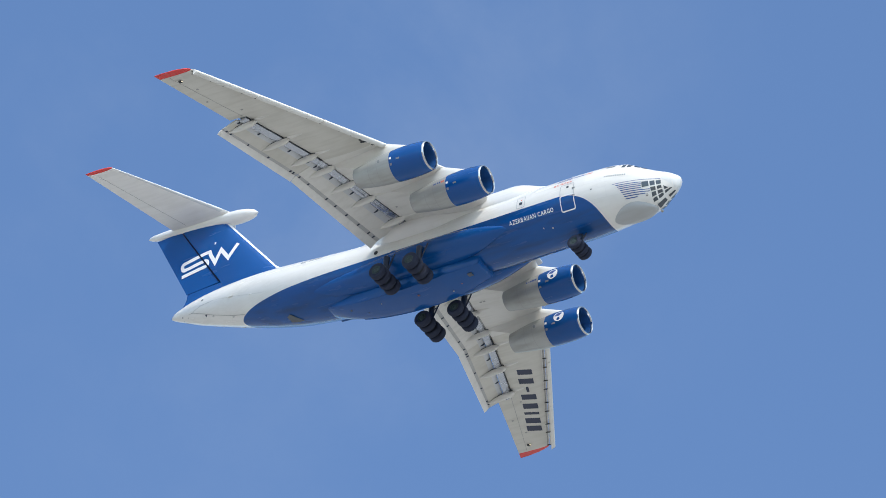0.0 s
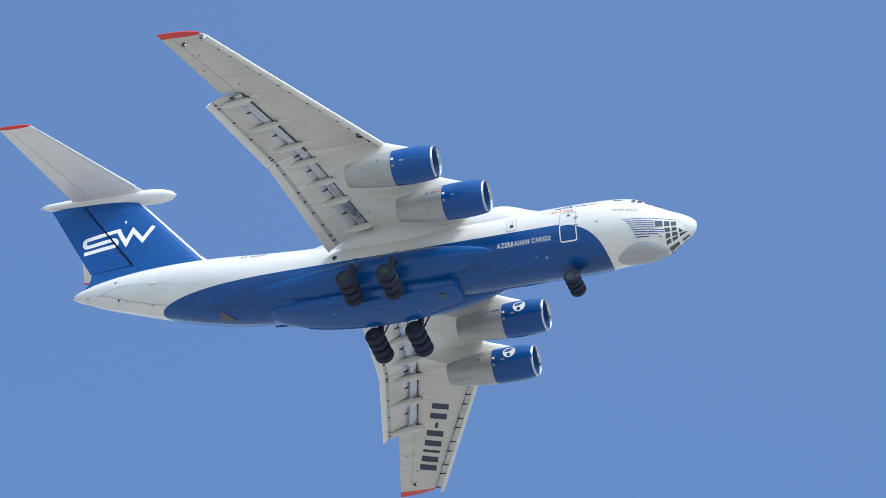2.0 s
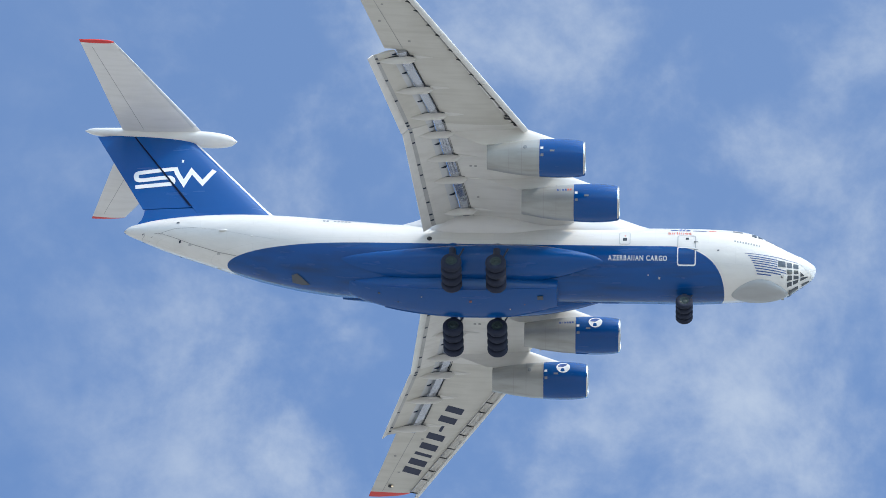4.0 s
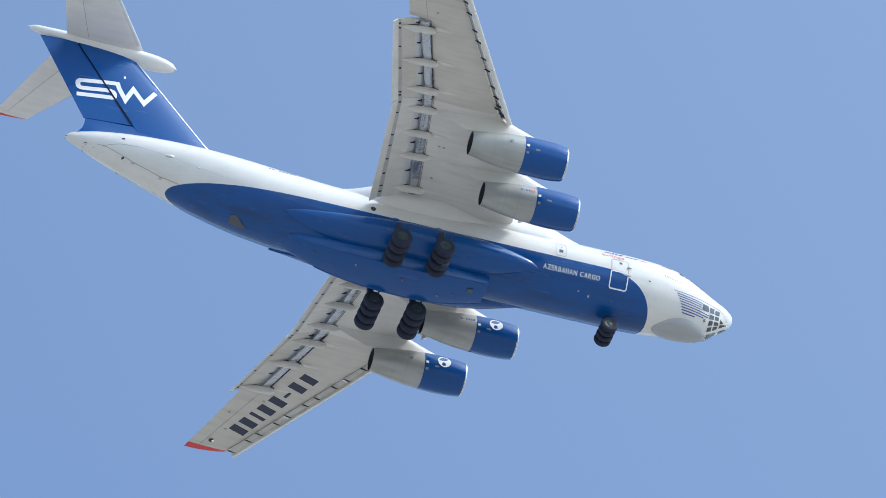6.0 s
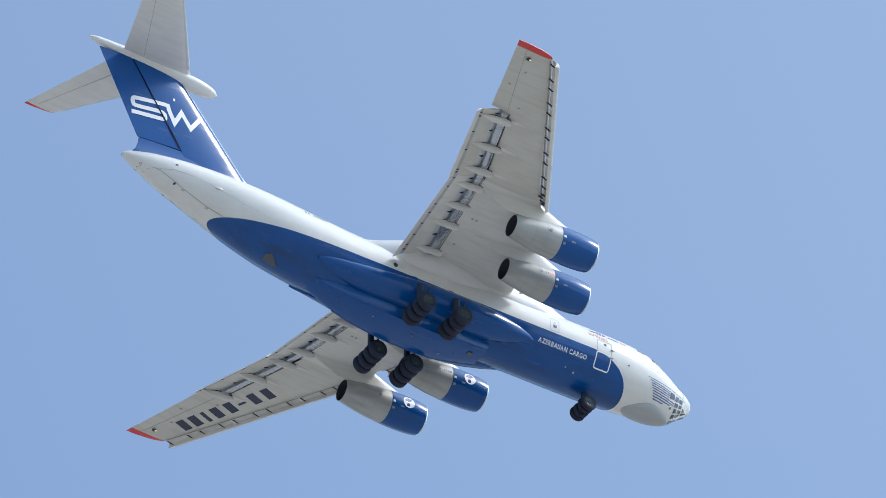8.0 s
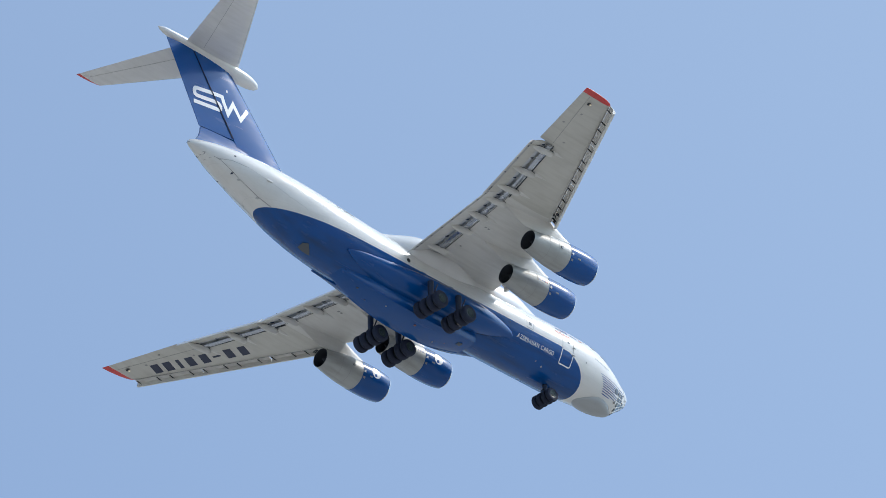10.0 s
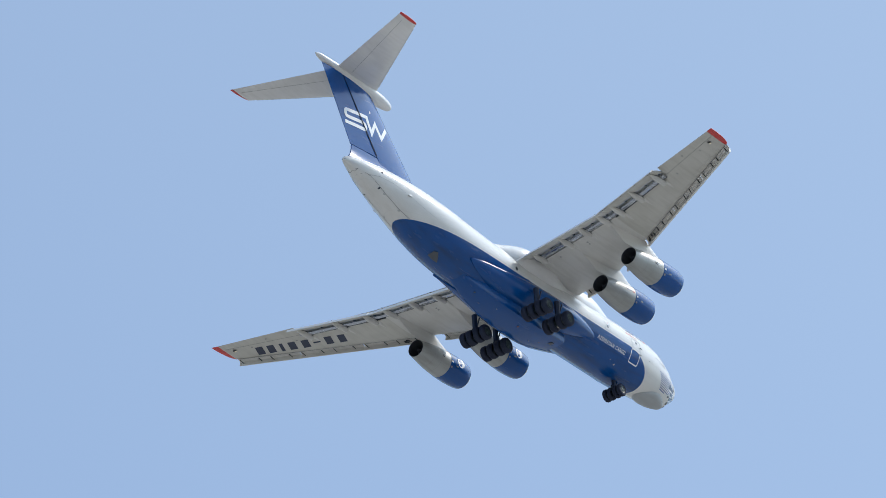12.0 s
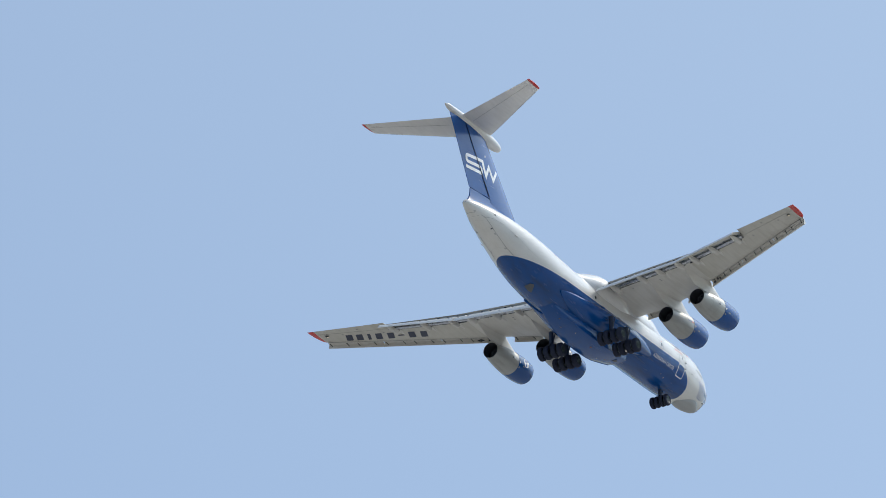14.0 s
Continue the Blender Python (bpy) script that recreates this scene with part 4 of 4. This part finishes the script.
# ---------------------------------------------------------------- landing gear
def build_gear(name, x, y, z, wheels, r, w, top, strut_r, label):
    reach = max(map(abs, wheels))
    bm = bmesh.new()
    tube(bm, (x, y, z + 0.5), (x, y, top), strut_r * 1.15, strut_r * 1.35, 20)
    gear = part(name, bm, m_strut, aircraft, label)
    bm = bmesh.new()
    tube(bm, (x, y, z), (x, y, z + 0.6), strut_r * 0.8, strut_r * 0.8, 20)
    part("shock_piston", bm, m_vane, gear, "bright sliding piston")
    bm = bmesh.new()
    tube(bm, (x, y - reach, z), (x, y + reach, z), 0.11)
    tube(bm, (x, y - 0.26, z), (x, y + 0.26, z), 0.17)
    part("axle", bm, m_strut, gear)
    bm = bmesh.new()
    tube(bm, (x + 0.08, y, z + 0.5), (x + 0.7, y, top + 0.1), 0.055)
    part("drag_brace", bm, m_strut, gear)
    for a, b in (((x - strut_r, y, z + 0.15), (x - strut_r - 0.24, y, z + 0.45)), ((x - strut_r - 0.24, y, z + 0.45), (x - strut_r, y, z + 0.78))):
        bm = bmesh.new()
        tube(bm, a, b, 0.05, 0.035, 10)
        part("torque_link", bm, m_strut, gear)
    tyre = hub = None
    for dy in wheels:
        if tyre is None:
            bm = bmesh.new()
            h = w * 0.5
            revolve(bm, [(-h * 0.9, r * 0.55), (-h, r * 0.66), (-h, r * 0.80), (-h * 0.84, r * 0.93), (-h * 0.56, r * 0.985), (-h * 0.5, r * 0.992), (-h * 0.46, r * 0.975), (-h * 0.42, r * 0.995), (-h * 0.06, r), (-h * 0.02, r * 0.98),
                         (h * 0.02, r * 0.98), (h * 0.06, r), (h * 0.42, r * 0.995), (h * 0.46, r * 0.975), (h * 0.5, r * 0.992), (h * 0.56, r * 0.985), (h * 0.84, r * 0.93), (h, r * 0.80), (h, r * 0.66), (h * 0.9, r * 0.55)], steps=36, axis="y")
            tyre = part("tyre", bm, m_rubber, gear, "dark grooved aircraft tyre")
            tyre.matrix_basis = pose(x, y + dy, z)
            bm = bmesh.new()
            revolve(bm, [(-w * 0.42, 0.02), (-w * 0.45, r * 0.2), (-w * 0.36, r * 0.3), (-w * 0.42, r * 0.50), (-w * 0.46, r * 0.55), (w * 0.46, r * 0.55), (w * 0.42, r * 0.50), (w * 0.36, r * 0.3), (w * 0.45, r * 0.2), (w * 0.42, 0.02)], steps=24, axis="y")
            for k in range(8):
                a = 2 * math.pi * k / 8
                for sd in (-1, 1):
                    tube(bm, (r * 0.40 * math.cos(a), sd * w * 0.36, r * 0.40 * math.sin(a)), (r * 0.40 * math.cos(a), sd * w * 0.44, r * 0.40 * math.sin(a)), 0.03, 0.025, 6)
            hub = part("wheel_hub", bm, m_hub, gear, "dull green wheel hub")
            hub.matrix_basis = pose(x, y + dy, z)
        else:
            again(tyre, gear, pose(x, y + dy, z))
            again(hub, gear, pose(x, y + dy, z))
    return gear


for gx in (-20.15, -22.95):
    for gs in (-1, 1):
        build_gear("main_gear", gx, gs * 3.12, -3.47, (-1.0, -0.36, 0.36, 1.0), 0.655, 0.48, -1.5, 0.17, "four-wheel main landing gear leg, lowered")
build_gear("nose_gear", -8.3, 0.0, -3.55, (-0.72, -0.26, 0.26, 0.72), 0.55, 0.34, -2.1, 0.14, "four-wheel nose landing gear leg, lowered")


# ---------------------------------------------------------------- markings, doors and windows
def box_line(bm, x0, z0, x1, z1, w, side, lift=0.016, r=0.12):
    """A painted frame with rounded corners."""
    pts = []
    for cx, cz, a0 in ((x1 - r, z1 - r, 0), (x0 + r, z1 - r, 90), (x0 + r, z0 + r, 180), (x1 - r, z0 + r, 270)):
        for k in range(4):
            a = radians(a0 + 30 * k)
            pts.append((cx + r * math.cos(a), cz + r * math.sin(a)))
    skin_line(bm, pts + pts[:1], w, side, lift)


def arc_z(a, r=2.4):
    """Height on the round hull at an angle above the middle."""
    return r * math.sin(a)


def build_markings(side):
    # the big words run forward to the nose on this side, aft on the other
    bm = lettering("AZERBAIJAN CARGO", 3.74, 0.30, 0.018)
    for v in bm.verts:
        x = -13.16 + v.co.x if side < 0 else -9.42 - v.co.x
        v.co = skin(x, -1.29 + v.co.y, side, 0.014)
    part("lettering", bm, m_mark, fuselage, "white capital letters")
    bm = lettering("airlines", 1.5, 0.34, 0.0, False)
    for v in bm.verts:
        x = -9.40 + v.co.x if side < 0 else -7.9 - v.co.x
        v.co = skin(x, 0.68 + v.co.y, side, 0.014)
    part("lettering", bm, m_ored, fuselage, "small red letters")
    # the operator's mark as plain shapes
    for x0, x1, z0, z1, mat in ((-9.25, -8.8, 1.16, 1.30, m_lblue), (-8.7, -8.58, 1.12, 1.46, m_lblue), (-8.5, -8.36, 1.12, 1.46, m_lblue), (-8.28, -8.05, 1.12, 1.36, m_lblue),
                                (-7.85, -7.0, 1.14, 1.24, m_lblue), (-6.85, -6.4, 1.14, 1.24, m_ored)):
        bm = bmesh.new()
        skin_patch(bm, [(x0, z0), (x1, z0), (x1 + 0.1, z1), (x0 + 0.1, z1)], side)
        part("painted_shape", bm, mat, fuselage)
    # doors
    bm = bmesh.new()
    box_line(bm, -8.76, -1.50, -7.64, 0.55, 0.055, side)
    door = part("crew_door", bm, m_radome, fuselage, "outlined door with a round window")
    bm = bmesh.new()
    box_line(bm, -8.76, -1.50, -7.64, -0.45, 0.075, side, 0.02)
    part("door_frame", bm, m_mark, door)
    bm = bmesh.new()
    skin_patch(bm, [(-8.26, 0.18), (-8.06, 0.18), (-8.06, 0.36), (-8.26, 0.36)], side)
    part("door_window", bm, m_glass, door)
    for zz in (-0.05, -0.62):
        bm = bmesh.new()
        slab(bm, [skin(-7.75, zz, side, 0.0), skin(-7.48, zz, side, 0.06), skin(-7.48, zz + 0.05, side, 0.08), skin(-7.75, zz + 0.05, side, 0.08)], 0.03)
        part("door_handle", bm, m_radome, door)
    bm = bmesh.new()
    box_line(bm, -12.45, -0.25, -11.78, 0.80, 0.04, side)
    hatch = part("escape_hatch", bm, m_radome, fuselage)
    for xx, zz, r, mat in ((-12.1, 0.15, 0.13, m_glass), (-12.08, 0.46, 0.05, m_ored)):
        bm = bmesh.new()
        skin_patch(bm, [(xx - r, zz - r), (xx + r, zz - r), (xx + r, zz + r), (xx - r, zz + r)], side)
        part("hatch_window", bm, mat, hatch)
    # round vent behind the wing root
    bm = bmesh.new()
    ring = [bm.verts.new(skin(-24.47 + 0.17 * math.cos(t), 0.17 * math.sin(t), side, 0.02)) for t in [2 * math.pi * i / 20 for i in range(20)]]
    bm.faces.new(ring)
    part("vent", bm, m_dark, fuselage)
    # small marks on the tail and nose as bars
    for k in range(8):
        if k == 2:
            continue
        bm = bmesh.new()
        x0 = -31.3 + 0.23 * k
        skin_patch(bm, [(x0, 1.55), (x0 + 0.15, 1.55), (x0 + 0.17, 1.80), (x0 + 0.02, 1.80)], side, cuts=1)
        part("bar_marking", bm, m_grmark, fuselage)
    for k in range(10):
        bm = bmesh.new()
        x0, z0 = -5.19 + 0.172 * k, 0.20 - 0.017 * k
        skin_patch(bm, [(x0, z0), (x0 + 0.085, z0), (x0 + 0.085, z0 + 0.145), (x0, z0 + 0.145)], side, cuts=1)
        part("bar_marking", bm, m_grmark, fuselage)
    # pinstripes swept back from the nose glazing
    for k, x1 in enumerate((-1.15, -2.46, -2.48, -2.48, -2.49, -1.92, -1.93, -2.26, -2.87)):
        x0, z0 = -4.50 + 0.215 * k ** 0.62, -0.58 - 0.136 * k
        z1 = z0 + 0.01 + (0.10 if k == 0 else 0.0)
        bm = bmesh.new()
        skin_line(bm, [(x0, z0), ((x0 * 2 + x1) / 3, (z0 * 2 + z1) / 3), ((x0 + x1 * 2) / 3, (z0 + z1 * 2) / 3), (x1, z1)], 0.034 if k == 0 else 0.052, side)
        part("pinstripe", bm, m_lblue, fuselage)
    # navigator's glazing
    for quad in SIDE_PANES + CHEEK_PANES:
        bm = bmesh.new()
        skin_patch(bm, quad, side, 0.02)
        part("nose_pane", bm, m_glass, fuselage)
    for quad in COCKPIT_PANES:
        bm = bmesh.new()
        skin_patch(bm, quad, side, 0.02)
        part("cockpit_pane", bm, m_glass, fuselage)
    # small plain flag panel, chin sensor
    for k, mat in enumerate((m_grmark, m_tan, m_grmark)):
        bm = bmesh.new()
        skin_patch(bm, [(-5.3, 1.30 + 0.08 * k), (-4.65, 1.28 + 0.08 * k), (-4.65, 1.355 + 0.08 * k), (-5.3, 1.375 + 0.08 * k)], side, cuts=2)
        part("flag_panel", bm, mat, fuselage)
    bm = bmesh.new()
    p = skin(-2.15, -1.62, side, 0)
    tube(bm, p, p + Vector((0.06, side * 0.12, -0.04)), 0.10, 0.08)
    part("nose_sensor", bm, m_panel, fuselage)
    for xx, zz, r in ((-15.6, -1.55, 0.10), (-10.6, -1.95, 0.04), (-9.9, -2.05, 0.06), (-14.1, -0.55, 0.06), (-6.2, -0.55, 0.06), (-40.55, 2.08, 0.09), (-42.8, 1.78, 0.08), (-40.4, 0.94, 0.07)):
        bm = bmesh.new()
        skin_patch(bm, [(xx - r, zz - r * 0.7), (xx + r, zz - r * 0.7), (xx + r, zz + r * 0.7), (xx - r, zz + r * 0.7)], side, 0.02, cuts=1)
        part("hull_fitting", bm, m_radome if zz < -1.5 else m_strut, fuselage)
    # tail seams: the edge of the cargo door, and the line above it
    for pts, wide, mat in (([(-42.30, 1.56), (-41.67, 1.57), (-40.95, 1.25), (-39.75, 0.73), (-37.90, 0.02), (-36.75, -0.34)], 0.02, m_panel),
                           ([(-42.45, 1.50), (-42.05, 1.64), (-41.67, 1.57), (-40.74, 1.66), (-39.4, 1.52)], 0.022, m_panel),
                           ([(-39.4, 1.52), (-37.6, 1.02), (-35.7, 0.44), (-34.2, 0.05)], 0.014, m_slot)):
        bm = bmesh.new()
        skin_line(bm, pts, wide, side)
        part("panel_seam", bm, mat, fuselage)
    # hinge lugs on the door's edge
    for xx, zz in ((-39.75, 0.70), (-37.9, 0.0), (-41.6, 1.55)):
        bm = bmesh.new()
        skin_patch(bm, [(xx - 0.1, zz - 0.03), (xx + 0.1, zz - 0.07), (xx + 0.1, zz - 0.01), (xx - 0.1, zz + 0.03)], side, 0.02, cuts=1)
        part("door_lug", bm, m_slot, fuselage)
    # a white drop-shaped aerial and a small one ahead of it
    for xx, zz, r in ((-37.6, 1.05, 0.30), (-35.75, 0.45, 0.12)):
        bm = bmesh.new()
        bmesh.ops.create_uvsphere(bm, u_segments=16, v_segments=10, radius=1.0)
        c = skin(xx, zz, side, 0.0)
        for v in bm.verts:
            v.co = c + Vector((v.co.x * r, v.co.y * r * 0.33, v.co.z * r * 0.3))
        part("drop_aerial", bm, m_white, fuselage)


def build_patch():
    """Bare metal plates on the belly ramp."""
    for x0, x1, y0, y1 in ((-33.2, -32.0, -0.75, 0.15), (-29.3, -28.7, 0.1, 0.6)):
        bm = bmesh.new()
        ring = []
        for k, (u, v) in enumerate(((0, 0.25), (0.3, 0), (0.65, 0.4), (1, 0.9), (0.5, 1), (0.05, 0.95))):
            x, y = x0 + (x1 - x0) * u, y0 + (y1 - y0) * v
            zc, w, up, dn = body_at(x)
            ring.append(bm.verts.new((x, y, zc - dn * math.sqrt(1 - (y / w) ** 2) - 0.055)))
        bm.faces.new(ring)
        part("bare_plate", bm, m_tan, fuselage, smooth=False)


build_patch()
SIDE_PANES = [
    [(-2.40, -0.70), (-1.95, -0.65), (-1.93, -1.03), (-2.40, -1.11)],
    [(-1.86, -0.67), (-1.53, -0.62), (-1.52, -0.95), (-1.85, -1.02)],
    [(-1.45, -0.64), (-1.12, -0.58), (-1.12, -0.86), (-1.43, -0.93)],
    [(-1.85, -1.14), (-1.51, -1.06), (-1.51, -1.30), (-1.82, -1.40)],
    [(-1.42, -1.04), (-1.13, -0.95), (-1.12, -1.13), (-1.41, -1.25)],
    [(-1.81, -1.49), (-1.52, -1.39), (-1.53, -1.61), (-1.83, -1.77)],
    [(-1.42, -1.33), (-1.11, -1.22), (-1.10, -1.35), (-1.43, -1.54)],
    [(-1.83, -1.86), (-1.53, -1.69), (-1.54, -1.86), (-1.84, -2.03)],
    [(-1.45, -1.61), (-1.11, -1.38), (-1.14, -1.51), (-1.46, -1.77)],
]
CHEEK_PANES = [
    [(-1.00, -0.98), (-0.73, -1.07), (-0.99, -1.22), (-0.99, -1.11)],
    [(-0.97, -1.26), (-0.54, -1.01), (-0.50, -1.02), (-1.01, -1.41)],
]
# front and back edge along the hull, half widths there
CHIN_PANES = [(-1.14, -1.73, 0.15, 0.24), (-0.44, -0.92, 0.07, 0.12)]
COCKPIT_PANES = [
    [(-4.06, 1.02), (-3.77, 0.98), (-3.82, 1.45), (-4.06, 1.40)],
    [(-3.66, 0.96), (-3.38, 1.02), (-3.47, 1.45), (-3.70, 1.42)],
    [(-3.20, 1.00), (-2.75, 0.90), (-2.90, 1.14), (-3.28, 1.34)],
    [(-2.68, 0.88), (-2.28, 0.70), (-2.30, 0.90), (-2.82, 1.12)],
]
for side in (-1, 1):
    build_markings(side)


def build_chin_panes():
    for xa, xb, wa, wb in CHIN_PANES:
        bm = bmesh.new()
        rows = []
        for i in range(5):
            u = i / 4
            x, hw = xa + (xb - xa) * u, wa + (wb - wa) * u
            zc, w, up, dn = body_at(x)
            rows.append([bm.verts.new((x + 0.012, yy, zc - dn * math.sqrt(max(0, 1 - (yy / w) ** 2)) - 0.022)) for yy in (-hw, -hw * 0.4, hw * 0.4, hw)])
        for a, b in zip(rows, rows[1:]):
            for k in range(3):
                bm.faces.new((a[k], a[k + 1], b[k + 1], b[k]))
        part("nose_pane", bm, m_glass, fuselage)


build_chin_panes()


# tall dark bars under one wing in place of the painted code
def wing_bars():
    for y0 in (16.25, 17.25, 18.15, 19.0, 20.0, 20.8, 21.6, 22.45):
        bm = bmesh.new()
        h, wd = (0.10, 0.28) if y0 == 18.15 else ((0.56, 0.13) if y0 == 20.8 else (0.56, 0.28))
        xc = -23.27 - (y0 - 16.25) * 0.470
        pts = []
        for dx, dy in ((h, -wd), (h, wd), (-h, wd), (-h, -wd)):
            y = y0 + dy + 0.35 * dx
            x = xc + dx * 0.95 - dy * 0.411
            c = LE(y) - 0.42 - wing_te(y)
            u = (LE(y) - 0.42 - x) / c
            z = WING_Z(y) - half_thick(u, 0.125 - 0.0012 * y) * c + 0.012 * c * 4 * u * (1 - u) - 0.02
            pts.append((x, y, z))
        slab(bm, pts, 0.01)
        part("bar_marking", bm, m_navy, wing_l, "tall navy bars in a row")


wing_bars()


# ---------------------------------------------------------------- flight
def motions():
    walk(aircraft, [
        (0, pose(-296.91, 452.20, 430.33, -0.192, -0.170, 0.048)),
        (0.5, pose(-261.20, 456.62, 426.12, -0.312, -0.332, 0.167)),
        (1, pose(-224.29, 458.07, 420.58, -0.210, 0.018, -0.133)),
        (1.5, pose(-187.54, 458.65, 415.63, 0.210, 0.358, -0.300)),
        (2, pose(-151.22, 459.18, 411.91, 0.762, 0.459, -0.228)),
        (2.2, pose(-136.77, 459.40, 410.76, 0.961, 0.423, -0.148)),
        (2.7, pose(-100.74, 459.76, 408.48, 1.278, 0.187, 0.106)),
        (3.2, pose(-64.66, 459.52, 406.70, 1.245, -0.141, 0.353)),
        (3.7, pose(-28.52, 458.35, 405.05, 0.863, -0.416, 0.526)),
        (4.3, pose(14.82, 455.59, 402.99, 0.120, -0.536, 0.602)),
        (4.5, pose(29.23, 454.37, 402.29, -0.144, -0.514, 0.595)),
        (5, pose(65.13, 450.81, 400.57, -0.720, -0.343, 0.511)),
        (5.5, pose(100.83, 446.70, 398.99, -1.048, -0.065, 0.343)),
        (6, pose(136.37, 442.30, 397.67, -1.033, 0.218, 0.111)),
        (6.5, pose(171.83, 437.83, 396.72, -0.678, 0.406, -0.159)),
        (7, pose(207.32, 433.44, 396.20, -0.078, 0.431, -0.435)),
        (7.5, pose(242.97, 429.21, 396.09, 0.613, 0.277, -0.675)),
        (7.7, pose(257.28, 427.57, 396.14, 0.876, 0.172, -0.751)),
        (8.2, pose(293.21, 423.50, 396.41, 1.409, -0.158, -0.867)),
        (8.7, pose(329.31, 419.43, 396.73, 1.671, -0.504, -0.849)),
        (9.2, pose(365.48, 415.25, 396.93, 1.610, -0.759, -0.688)),
        (9.8, pose(408.90, 410.08, 396.84, 1.156, -0.824, -0.343)),
        (10, pose(423.37, 408.33, 396.72, 0.939, -0.775, -0.209)),
        (10.5, pose(459.53, 403.93, 396.18, 0.339, -0.503, 0.118)),
        (11, pose(495.64, 399.54, 395.28, -0.219, -0.079, 0.358)),
        (11.5, pose(531.67, 395.19, 393.95, -0.598, 0.368, 0.442)),
        (12, pose(567.55, 390.90, 392.10, -0.709, 0.678, 0.353)),
        (12.5, pose(603.28, 386.75, 389.72, -0.544, 0.709, 0.137)),
        (13, pose(639.07, 382.92, 386.90, -0.180, 0.395, -0.095)),
        (13.5, pose(675.30, 379.66, 383.80, 0.211, -0.163, -0.210)),
        (14, pose(712.35, 377.19, 380.53, 0.390, -0.602, -0.135)),
    ])


motions()
